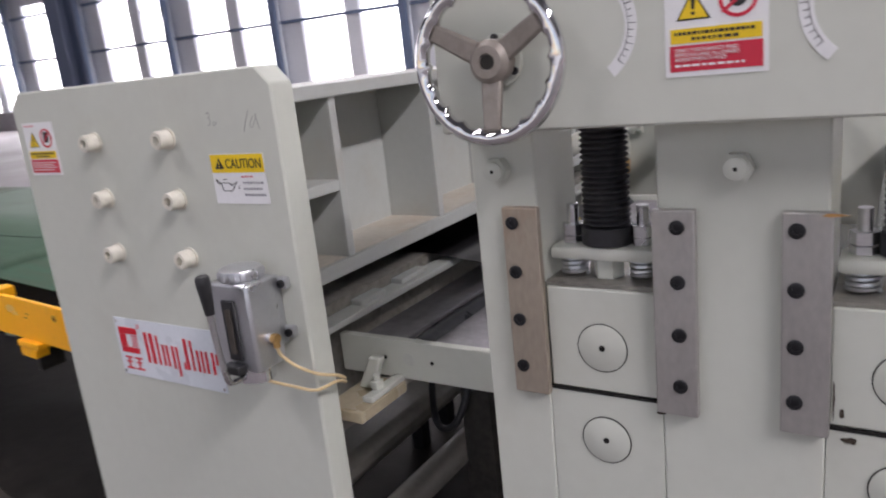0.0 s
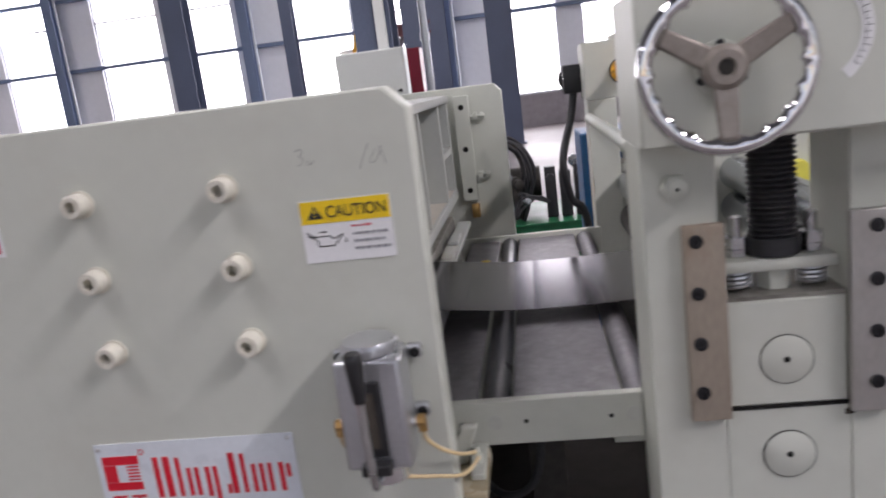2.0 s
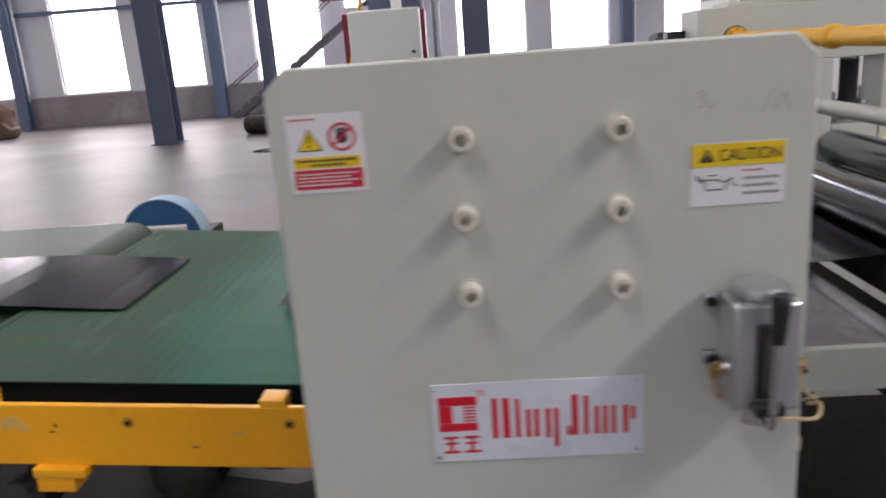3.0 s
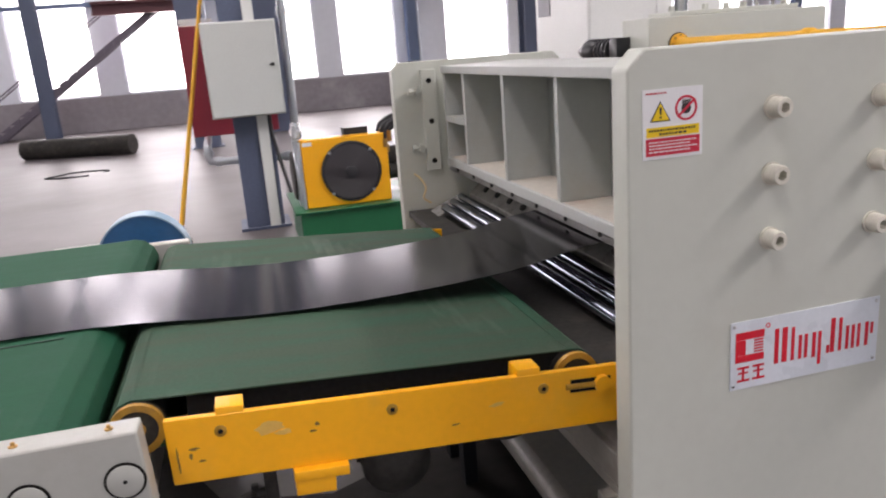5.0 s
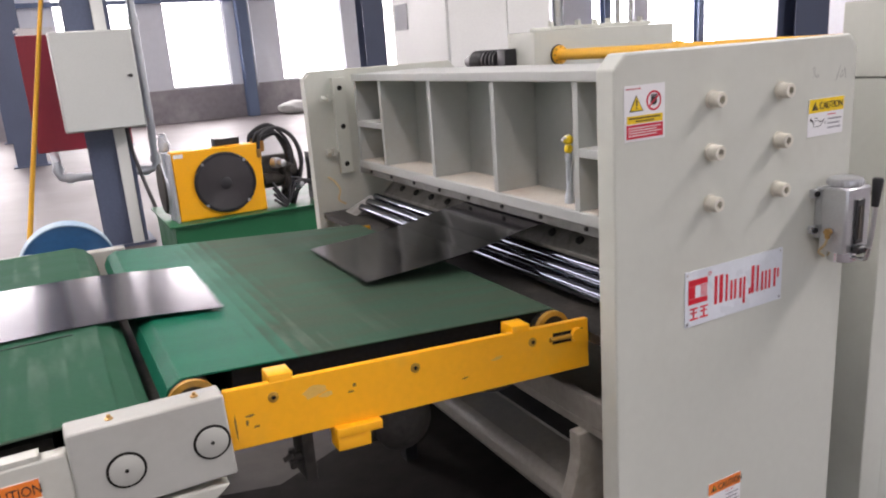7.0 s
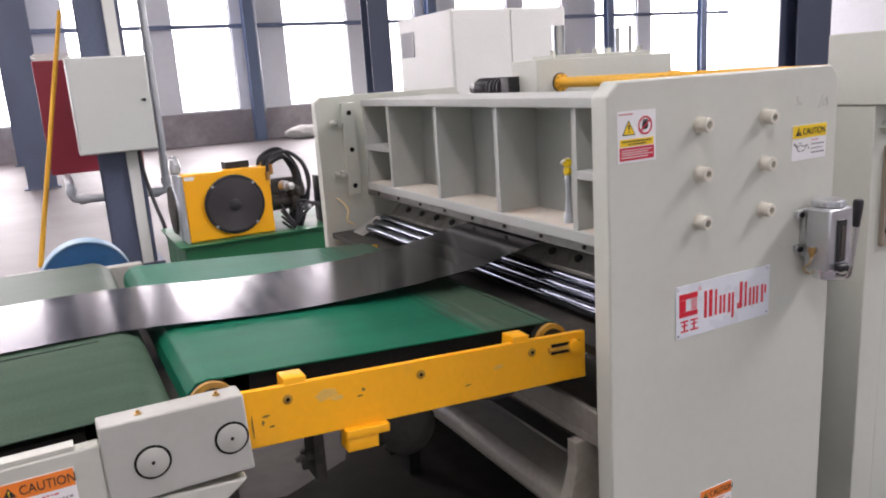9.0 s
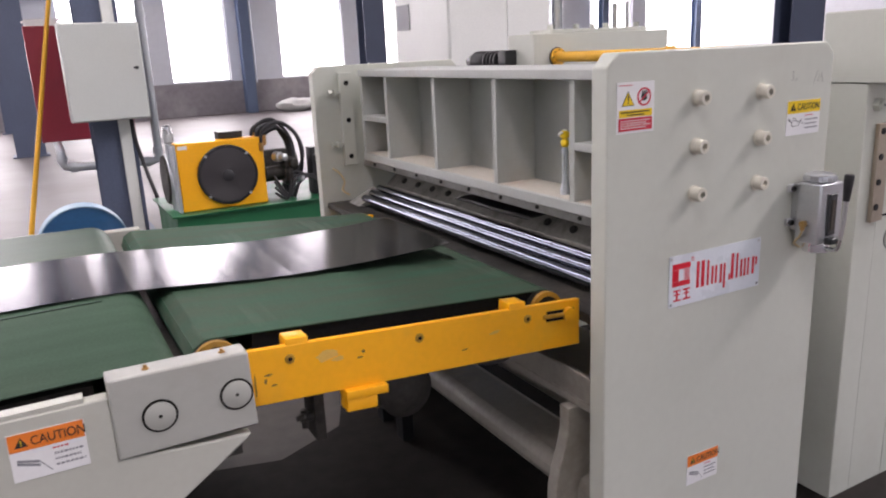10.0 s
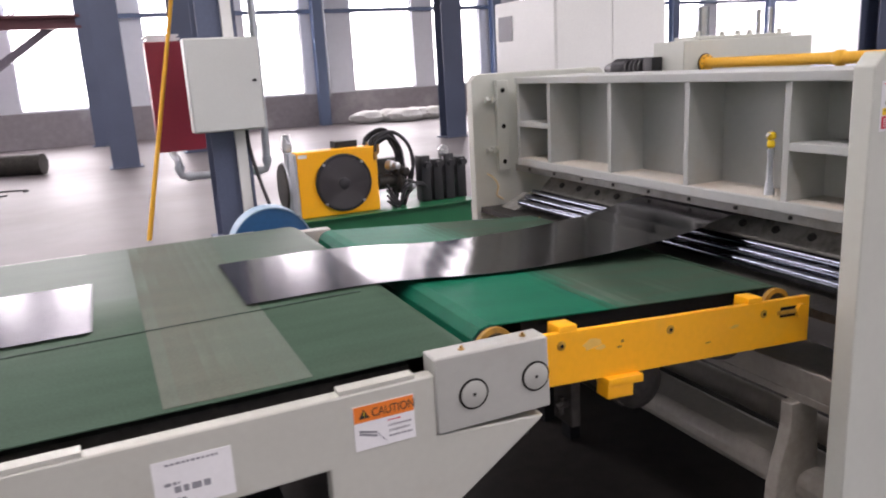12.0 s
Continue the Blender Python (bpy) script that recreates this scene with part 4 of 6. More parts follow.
def build_handwheel(x, y, z, r, turn):
    w = thing("handwheel", "chromed three-spoke handwheel with worn brown spokes", "handwheel", at=(x, y, z))
    bm = B()
    n, k = 120, 12
    rings = []
    for i in range(n):
        a = 2 * math.pi * i / n
        rr = r - 0.009
        tr = 0.0105
        ring = []
        for j in range(k):
            b = 2 * math.pi * j / k
            u = tr * math.cos(b)
            if u < 0:
                u *= 1.0 + 0.5 * max(0.0, math.cos(a * 18)) ** 2
            ring.append(bm.verts.new((x + (rr + u) * math.cos(a), y + tr * math.sin(b), z + (rr + u) * math.sin(a))))
        rings.append(ring)
    for i in range(n):
        p, q = rings[i], rings[(i + 1) % n]
        for j in range(k):
            bm.faces.new((p[j], p[(j + 1) % k], q[(j + 1) % k], q[j])).smooth = True
    part("rim", bm, CHROME, w, "chromed scalloped rim")
    for i in range(3):
        a = radians(turn + 120 * i)
        bm = B()
        m = Matrix.Translation((x, y, z)) @ Matrix.Rotation(-a, 4, "Y")
        vs = []
        for u, hw, dy in ((0.018, 0.0165, 0.012), (r - 0.02, 0.0125, 0.0)):
            for sy in (-1, 1):
                for sz in (-1, 1):
                    vs.append(bm.verts.new(m @ Vector((u, dy + sy * 0.006, sz * hw))))
        for q in ((0, 1, 3, 2), (4, 6, 7, 5), (0, 4, 5, 1), (2, 3, 7, 6), (0, 2, 6, 4), (1, 5, 7, 3)):
            bm.faces.new([vs[j] for j in q])
        part("spoke", bm, WHEEL_BROWN, w, "", 0.004)
    bm = B()
    lathe(bm, (x, y + 0.035, z), (0, -1, 0), [(0.026, 0), (0.03, 0.01), (0.03, 0.03), (0.024, 0.036), (0.022, 0.038), (0.012, 0.038), (0.011, 0.034)])
    part("hub", bm, WHEEL_BROWN, w)
    bm = B()
    tube(bm, (x, y + 0.002, z), (x, y - 0.001, z), 0.010)
    part("shaft_end", bm, DARK, w)
    return w


build_handwheel(-0.541, 0.903, 1.526, 0.1125, 30)


def build_wheel_flange():
    """Bearing flange behind the handwheel on the crosshead."""
    fl = thing("bearing_flange", "painted round bearing flange with three small screws", "flange", at=(-0.541, 0.94, 1.532))
    bm = B()
    lathe(bm, (-0.541, 0.9415, 1.526), (0, -1, 0), [(0.036, 0), (0.036, 0.008), (0.034, 0.009)], 40)
    part("disc", bm, PAINT, fl)
    bm = B()
    tube(bm, (-0.541, 0.933, 1.526), (-0.541, 0.91, 1.526), 0.014)
    part("shaft", bm, STEEL, fl)
    for a in (90, 210, 330):
        bm = B()
        screw_head(bm, (-0.541 + 0.031 * math.cos(radians(a)), 0.9325, 1.526 + 0.031 * math.sin(radians(a))), (0, -1, 0), 0.0055, 0.005, 0.003)
        part("screw", bm, BLACK_SCREW, fl)


build_wheel_flange()


def build_leveller_rolls():
    m = thing("leveller_rolls", "polished entry roll and tie tubes between the leveller stands", "rolls", at=(-0.3, 1.9, 1.1))
    bm = B()
    tube(bm, (-0.42, 1.18, 1.092), (-0.42, 2.82, 1.092), 0.064, 48)
    part("pinch_roll", bm, CHROME_ROLL, m, "polished chrome pinch roll")
    bm = B()
    tube(bm, (-0.42, 1.18, 0.958), (-0.42, 2.82, 0.958), 0.064, 48)
    part("lower_roll", bm, DARK, m)
    bm = B()
    tube(bm, (-0.57, 1.18, 1.36), (-0.57, 2.82, 1.36), 0.019)
    part("tie_rod", bm, PAINT, m, "painted round tie rod")
    bm = B()
    tube(bm, (-0.434, 1.18, 1.522), (-0.434, 2.82, 1.522), 0.026)
    part("drive_tube", bm, ORANGE_STRAP, m, "orange-yellow drive tube")
    bm = B()
    lathe(bm, (-0.434, 2.82, 1.522), (0, -1, 0), [(0.045, 0), (0.045, 0.012), (0.03, 0.014)], 16)
    part("tube_flange", bm, ORANGE_STRAP, m)
    # black ring put in for the dark gap behind the flange
    bm = B()
    lathe(bm, (-0.434, 2.824, 1.522), (0, -1, 0), [(0.05, -0.001), (0.05, 0.003)], 24)
    part("flange_gasket", bm, RUBBER, m, "dark ring drawing the gap behind the flange")
    for k in range(8):
        a = math.pi * k / 4
        bm = B()
        screw_head(bm, (-0.434 + 0.037 * math.cos(a), 2.8075, 1.522 + 0.037 * math.sin(a)), (0, -1, 0), 0.005, 0.004, 0.0025)
        part("flange_screw", bm, YELLOW_WORN, m)
    for y in (2.05, 1.22):
        bm = B()
        lathe(bm, (-0.434, y, 1.522), (0, -1, 0), [(0.027, -0.01), (0.034, 0), (0.034, 0.03), (0.027, 0.04)], 20)
        part("tube_collar", bm, ORANGE_STRAP, m)
    for x in (-0.04,):
        for z in (1.092, 0.958):
            bm = B()
            tube(bm, (x, 1.18, z), (x, 2.82, z), 0.064, 32)
            part("work_roll", bm, CHROME_ROLL, m)


build_leveller_rolls()


def build_roller_table():
    t = thing("roller_table", "grey entry table with scuffed steel plates and dark rollers", "table", at=(-0.85, 1.9, 0.9))
    ry = 1.147
    bm = B()
    box(bm, -1.09, -0.578, 2.60, 2.62, 0.896, 0.981)
    part("side_rail", bm, PAINT, t, "", 0.002)
    bm = B()
    box(bm, -1.09, -0.646, ry, ry + 0.02, 0.896, 0.981)
    side = part("side_rail", bm, PAINT, t, "", 0.002)
    for x in (-0.972, -0.855, -0.703):
        bm = B()
        tube(bm, (x, ry - 0.0002, 0.940), (x, ry - 0.0015, 0.940), 0.0042, 10)
        part("small_hole", bm, SHADOW_GAP, side)
    for x in (-0.912, -0.662):
        bm = B()
        lathe(bm, (x, ry + 0.0005, 0.941), (0, -1, 0), [(0.0145, 0), (0.0145, 0.0012)], 24)
        part("plug", bm, PAINT_FAR, side)
    for a, b in ((-1.056, -0.946), (-0.877, -0.678)):
        bm = B()
        box(bm, a, b, ry + 0.022, 2.598, 0.956, 0.966)
        part("table_plate", bm, TABLE_STEEL, t, "scuffed steel table plate", 0.002)
    for x, mat in ((-0.911, ROLLER), (-0.641, TABLE_STEEL)):
        bm = B()
        tube(bm, (x, 1.19, 0.944), (x, 2.597, 0.944), 0.0285, 28)
        roller = part("table_roller", bm, mat, t, "dark table roller" if mat is ROLLER else "scuffed steel table roller")
        bm = B()
        lathe(bm, (x, 1.1898, 0.944), (0, -1, 0), [(0.0275, 0), (0.0275, 0.004), (0.022, 0.006)], 24)
        part("roller_end", bm, PAINT_FAR, roller)
    for x, y, q in ((-0.985, 2.28, 0.018), (-1.0, 2.21, 0.022)):
        bm = B()
        bmesh.ops.create_icosphere(bm, subdivisions=1, radius=q)
        for v in bm.verts:
            v.co = Vector((v.co.x, v.co.y * 1.3, max(v.co.z, -0.003) * 0.35))
        bmesh.ops.translate(bm, verts=bm.verts, vec=(x, y, 0.967))
        tagged(part("yellow_crumb", bm, STICKER_YELLOW), "small yellow crumb of packing on the table", "crumb", "crumbs on the table")
    for y in (1.25, 2.45):
        bm = B()
        box(bm, -0.86, -0.79, y, y + 0.06, 0, 0.954)
        part("leg", bm, DARK, t)
    # added plate, stands in for the dark space below the rolls
    bm = B()
    box(bm, -0.62, -0.37, 1.19, 2.59, 0.80, 0.82)
    part("drip_tray", bm, DARK, t, "dark plate added below the rolls to hide the lit floor")
    bm = B()
    prism(bm, [(-0.968, 0.965), (-0.938, 0.965), (-0.965, 0.894), (-1.004, 0.894)], "y", 1.085, 1.105)
    part("bracket_rib", bm, PAINT, t, "", 0.004)
    bm = B()
    box(bm, -1.02, -0.925, 0.99, 1.146, 0.868, 0.893)
    bracket = part("bracket_plate", bm, OILY_BRACKET, t, "oil-stained bracket plate", 0.003)
    bm = B()
    box(bm, -0.952, -0.928, 1.03, 1.146, 0.8935, 0.905)
    part("bracket_bar", bm, PAINT_FAR, bracket, "", 0.002)
    bm = B()
    tube(bm, (-0.945, 1.075, 0.9055), (-0.945, 1.075, 0.922), 0.013, 6)
    tube(bm, (-0.945, 1.075, 0.922), (-0.945, 1.075, 0.934), 0.007, 10)
    part("bracket_bolt", bm, PAINT, bracket)


build_roller_table()

SY0, SY1 = 1.59, 2.065


# ---- background ----
def build_wall_box():
    b = thing("electrical_box", "pale grey wall-mounted electrical box on the steel column", "electrical box", at=(-2.2, 7.05, 1.1))
    bm = B()
    box(bm, -2.55, -1.89, 7.0, 7.2, 1.11, 1.955)
    body = part("body", bm, BOX_PAINT, b, "", 0.008)
    bm = B()
    box(bm, -2.54, -1.90, 6.98, 6.998, 1.12, 1.945)
    door = part("door", bm, BOX_PAINT, b, "", 0.006)
    bm = B()
    tube(bm, (-1.955, 6.98, 1.56), (-1.955, 6.965, 1.56), 0.016)
    box(bm, -1.985, -1.945, 6.958, 6.966, 1.552, 1.568)
    part("lock", bm, BLACK, door, "small black lock")
    r = thing("red_cabinet", "dark red steel cabinet fixed behind the steel column", "cabinet", at=(-2.35, 8.3, 0.87))
    bm = B()
    box(bm, -2.32, -2.08, 7.651, 8.198, 1.2, 1.7)
    part("bracket", bm, COLUMN_BLUE, r)
    bm = B()
    box(bm, -2.795, -1.905, 8.2, 8.5, 0.865, 1.995)
    part("body", bm, RED, r, "", 0.008)
    for k, (dx, dz) in enumerate(((0.0, 0.0), (0.02, 0.018), (-0.015, 0.036), (0.01, 0.054))):
        bm = B()
        box(bm, -2.78 + dx, -2.46 + dx, 8.22, 8.46, 1.996 + dz, 2.011 + dz)
        tagged(part("paper_bundle", bm, STICKER_WHITE), "bundle of white papers on the red cabinet", "papers", "papers on the cabinet")
    bm = B()
    pipe(bm, [(-2.66, 8.3, 0.864), (-2.66, 8.2, 0.83), (-2.66, 7.80, 0.82), (-2.66, 7.74, 0.79), (-2.66, 7.72, 0.70), (-2.64, 7.72, 0.66), (-2.58, 7.72, 0.645), (-1.86, 7.74, 0.625), (-1.80, 7.74, 0.64), (-1.775, 7.74, 0.69), (-1.765, 7.74, 1.2), (-1.765, 7.74, 8.5)], 0.04, 12)
    conduit = tagged(part("conduit_pipe", bm, PIPE_ZINC), "galvanised conduit pipe bent round the column", "pipe")
    for p, q in (((-2.66, 7.722, 0.71), (-2.66, 7.727, 0.76)), ((-2.60, 7.72, 0.648), (-2.54, 7.72, 0.644)), ((-1.92, 7.738, 0.628), (-1.86, 7.74, 0.625)), ((-1.775, 7.74, 0.70), (-1.775, 7.74, 0.77)), ((-1.765, 7.74, 2.02), (-1.765, 7.74, 2.10))):
        bm = B()
        tube(bm, p, q, 0.05, 14)
        part("coupling", bm, PIPE_ZINC, conduit)
    bm = B()
    box(bm, -2.16, -2.06, 7.2, 7.245, 0, 8.5)
    tagged(part("white_cable_duct", bm, WHITE_PAINT, None, "", 0.004), "white cable duct fixed to the column", "cable duct")
    bm = B()
    pipe(bm, [(-2.04, 7.22, 1.12), (-2.03, 7.21, 0.9), (-1.98, 7.15, 0.6), (-1.93, 7.05, 0.35), (-1.9, 6.96, 0.1), (-1.9, 6.96, 0.02)], 0.018, 8, 6)
    tagged(part("black_cable", bm, RUBBER), "black cable hanging from the electrical box", "cable")
    bm = B()
    tube(bm, (-3.04, 7.85, 0.02), (-2.475, 8.06, 2.45), 0.025, 12, 0.02)
    tagged(part("yellow_pole", bm, ORANGE_STRAP), "yellow pole leaning against the red cabinet", "pole")



build_wall_box()


def build_power_pack():
    t = thing("hydraulic_tank", "green painted hydraulic oil tank", "tank", at=(-1.2, 6.3, 0))
    bm = B()
    box(bm, -1.95, -0.3, 5.9, 6.9, 0.02, 0.36)
    body = part("body", bm, GREEN_PAINT, t, "", 0.01)
    bm = B()
    box(bm, -1.99, -0.26, 5.86, 6.94, 0.361, 0.376)
    part("lid", bm, GREEN_PAINT, t, "", 0.003)
    c = thing("oil_cooler", "yellow oil cooler with round black fan", "cooler", at=(-1.5, 6.1, 0.38))
    bm = B()
    box(bm, -1.88, -1.165, 5.98, 6.14, 0.378, 0.945)
    part("shroud", bm, YELLOW, c, "", 0.01)
    bm = B()
    box(bm, -1.92, -1.17, 6.145, 6.24, 0.378, 0.93)
    part("radiator", bm, PIPE_ZINC, c)
    bm = B()
    lathe(bm, (-1.485, 5.979, 0.658), (0, -1, 0), [(0.25, 0), (0.25, 0.02), (0.24, 0.028), (0.225, 0.028), (0.225, 0.006)], 40)
    part("fan_ring", bm, BLACK, c)
    for i in range(22):
        bm = B()
        rr = 0.045 + 0.0083 * i
        pipe(bm, [(-1.49 + rr * math.cos(a), 5.952, 0.655 + rr * math.sin(a)) for a in (2 * math.pi * k / 32 for k in range(33))], 0.0039, 5)
        part("guard_ring", bm, GRILLE, c)
    bm = B()
    lathe(bm, (-1.49, 5.97, 0.655), (0, -1, 0), [(0.05, 0), (0.05, 0.03), (0.04, 0.036)])
    part("fan_hub", bm, RUBBER, c, "grey-black fan hub")
    bm = B()
    lathe(bm, (-1.488, 5.96, 0.657), (0, -1, 0), [(0.226, 0), (0.226, 0.003), (0.222, 0.004)], 40)
    part("guard_mesh", bm, GRILLE, c, "fine dark fan guard mesh")
    for k in range(4):
        q = math.pi * (0.25 + 0.5 * k)
        bm = B()
        tube(bm, (-1.487 + 0.238 * math.cos(q), 5.979, 0.657 + 0.238 * math.sin(q)), (-1.487 + 0.238 * math.cos(q), 5.945, 0.657 + 0.238 * math.sin(q)), 0.012, 10)
        part("guard_stud", bm, PIPE_ZINC, c)
    bm = B()
    box(bm, -1.865, -1.79, 5.9785, 5.9795, 0.895, 0.925)
    part("rating_label", bm, STICKER_WHITE, c, "small white label")
    bm = B()
    box(bm, -1.905, -1.882, 5.97, 6.15, 0.378, 0.935)
    part("side_flange", bm, PIPE_ZINC, c, "bare metal side flange", 0.003)
    m = thing("pump_motor", "black pump motor with hoses on the green tank", "motor", at=(-1.0, 6.3, 0.38))
    bm = B()
    tube(bm, (-1.35, 6.5, 0.62), (-0.75, 6.5, 0.62), 0.15)
    part("motor_body", bm, DARK, m)
    bm = B()
    tube(bm, (-1.16, 6.02, 0.62), (-1.0, 6.02, 0.62), 0.06)
    lathe(bm, (-1.0, 6.02, 0.62), (1, 0, 0), [(0.1, 0), (0.12, 0.02), (0.12, 0.05), (0.08, 0.07)])
    part("coupling", bm, DARK, m)
    bm = B()
    box(bm, -1.5, -1.3, 6.1, 6.25, 0.93, 1.0)
    part("terminal_box", bm, BLACK, m)
    rnd = random.Random(11)
    for i in range(8):
        bm = B()
        r, y = rnd.uniform(0.10, 0.27), 5.98 + 0.045 * i
        k1, k2, k3 = rnd.uniform(0.8, 1.15), rnd.uniform(0.4, 1.0), rnd.uniform(-0.08, 0.08)
        pipe(bm, [(-1.02 - r * 0.9, y, 0.88 + k3), (-1.02 - r * 0.75, y, 0.90 + 0.55 * r), (-1.0, y, 0.91 + 0.8 * r * k1), (-1.0 + 0.75 * r, y + k3, 0.86 + 0.4 * r), (-1.0 + r, y + 0.02, 0.72 + k3), (-1.0 + 0.8 * r * k2, y + 0.04, 0.52), (-1.0 + 0.5 * r * k2, y + 0.05, 0.378)], rnd.uniform(0.011, 0.018), 10, 6)
        hose = part("hose", bm, RUBBER, m, "black hydraulic hose")
        bm = B()
        tube(bm, (-1.02 - r * 0.9, y, 0.83 + k3), (-1.02 - r * 0.9, y, 0.90 + k3), 0.02, 8)
        part("hose_fitting", bm, BRASS, hose, "brass hose fitting")
    for i in range(4):
        bm = B()
        s = rnd.uniform(-0.05, 0.05)
        pipe(bm, [(-1.1, 5.97, 0.6 - 0.05 * i), (-1.0, 5.93, 0.44 - 0.01 * i + s / 3), (-0.9 + s, 5.92, 0.50 + 0.04 * i), (-0.78, 5.95, 0.60 + s), (-0.7, 6.0, 0.52)], 0.011, 8, 6)
        part("hose", bm, RUBBER, m, "black hydraulic hose")
    for x, z, r in ((-1.06, 0.76, 0.045), (-0.98, 0.70, 0.06), (-0.92, 0.56, 0.035)):
        bm = B()
        lathe(bm, (x, 6.0, z), (0.5, -1, 0), [(r, 0), (r, 0.06), (r * 0.7, 0.07), (r * 0.7, 0.12), (r * 0.4, 0.13)], 16)
        part("pump_fitting", bm, ALU if r < 0.05 else DARK, m, "oily cast pump fitting")
    bm = B()
    lathe(bm, (-1.925, 6.34, 0.62), (-1, 0, 0), [(0.215, -0.2), (0.215, 0.0), (0.20, 0.02), (0.10, 0.03)])
    end = part("motor_end", bm, DARK, m, "dark motor fan cowl")
    bm = B()
    lathe(bm, (-1.925, 6.34, 0.62), (-1, 0, 0), [(0.222, -0.03), (0.224, -0.012), (0.218, 0.002)])
    part("cowl_rim", bm, PIPE_ZINC, end, "bright cowl rim")
    bm = B()
    lathe(bm, (-1.88, 6.3, 0.0), (0, 0, 1), [(0.03, 0.378), (0.03, 0.93), (0.05, 0.94), (0.05, 1.0), (0.04, 1.03), (0.035, 1.07), (0.02, 1.08)], 16)
    part("filler_pipe", bm, STEEL, m, "grey breather cap")
    v = thing("valve_block", "black hydraulic valve block with a pressure gauge", "valve block", at=(-0.5, 6.2, 0.38))
    for i, x in enumerate((-0.72, -0.60, -0.48, -0.36)):
        bm = B()
        box(bm, x, x + 0.09, 6.05, 6.2, 0.38, 0.80 - 0.04 * (i % 2), 0.006)
        part("valve", bm, BLACK, v)
        bm = B()
        tube(bm, (x + 0.045, 6.05, 0.72), (x + 0.045, 5.98, 0.72), 0.03)
        part("solenoid", bm, RUBBER, v)
    bm = B()
    tube(bm, (-0.47, 6.1, 0.74), (-0.47, 6.1, 0.80), 0.012)
    lathe(bm, (-0.47, 6.12, 0.83), (0, -1, 0), [(0.045, 0), (0.05, 0.01), (0.05, 0.03), (0.045, 0.035)])
    part("gauge", bm, STEEL, v, "round pressure gauge")


build_power_pack()


def build_cabinets():
    c = thing("control_cabinet", "tall pale grey control cabinet with two doors", "cabinet", at=(1.4, 6.6, 0))
    bm = B()
    box(bm, 0.68, 1.99, 5.95, 7.1, 0.0, 2.19)
    part("body", bm, WHITE_PAINT, c, "", 0.01)
    for a, b in ((0.69, 1.325), (1.335, 1.98)):
        bm = B()
        box(bm, a, b, 5.93, 5.948, 0.05, 2.17)
        part("door", bm, WHITE_PAINT, c, "", 0.005)
    bm = B()
    box(bm, 0.672, 0.679, 6.74, 7.02, 1.80, 2.05)
    part("vent", bm, INK_GREY, c, "grey louvred vent")


build_cabinets()


# ---- signs and writing ----
def flat(bm, pts, y, t=0.0006):
    """A thin printed shape on a face that looks towards -y."""
    return prism(bm, pts, "y", y - t, y)


def lettering(text, size, x, z, y, mat, parent, name="lettering", stretch=1.0, centre=False):
    cu = bpy.data.curves.new(name, "FONT")
    cu.body, cu.size, cu.extrude = text, size, 0.0003
    cu.align_x = "CENTER" if centre else "LEFT"
    tmp = bpy.data.objects.new(name, cu)
    scene.collection.objects.link(tmp)
    bpy.context.view_layer.update()
    me = bpy.data.meshes.new_from_object(tmp)
    bpy.data.objects.remove(tmp)
    me.transform(Matrix.Translation((x, y, z)) @ Matrix.Rotation(radians(90), 4, "X") @ Matrix.Diagonal((stretch, 1, 1, 1)))
    me.materials.clear()
    me.materials.append(mat)
    ob = new(name, me)
    ob.parent = parent
    ob.matrix_parent_inverse = parent.matrix_world.inverted()
    return ob


def bars(x0, x1, z, high, count, y, mat, parent, seed, name="text_bar", gap=0.35):
    """A line of unreadable writing as plain bars."""
    rnd = random.Random(seed)
    bm = B()
    x = x0
    while x < x1 - 0.002:
        w = min(rnd.uniform(0.5, 1.4) * (x1 - x0) / count, x1 - x)
        flat(bm, [(x, z), (x + w, z), (x + w, z + high), (x, z + high)], y, 0.0004)
        x += w + gap * (x1 - x0) / count
    return part(name, bm, mat, parent)


def ring_shape(bm, cx, cz, r0, r1, y, n=36, t=0.0006):
    for i in range(n):
        a, b = 2 * math.pi * i / n, 2 * math.pi * (i + 1) / n
        flat(bm, [(cx + r0 * math.cos(a), cz + r0 * math.sin(a)), (cx + r1 * math.cos(a), cz + r1 * math.sin(a)), (cx + r1 * math.cos(b), cz + r1 * math.sin(b)), (cx + r0 * math.cos(b), cz + r0 * math.sin(b))], y, t)


def warning_triangle(cx, cz, s, y, parent, face=None):
    bm = B()
    flat(bm, [(cx - s, cz - 0.8 * s), (cx + s, cz - 0.8 * s), (cx, cz + 0.95 * s)], y, 0.0005)
    part("triangle", bm, INK, parent)
    if face:
        bm = B()
        flat(bm, [(cx - 0.85 * s, cz - 0.71 * s), (cx + 0.85 * s, cz - 0.71 * s), (cx, cz + 0.77 * s)], y - 0.0006, 0.0004)
        part("triangle_face", bm, face, parent)
    ink = INK if face else STICKER_YELLOW
    bm = B()
    flat(bm, [(cx - 0.07 * s, cz - 0.2 * s), (cx + 0.07 * s, cz - 0.2 * s), (cx + 0.12 * s, cz + 0.42 * s), (cx - 0.12 * s, cz + 0.42 * s)], y - 0.0011, 0.0004)
    flat(bm, [(cx - 0.09 * s, cz - 0.52 * s), (cx + 0.09 * s, cz - 0.52 * s), (cx + 0.09 * s, cz - 0.34 * s), (cx - 0.09 * s, cz - 0.34 * s)], y - 0.0011, 0.0004)
    part("exclamation_mark", bm, ink, parent)


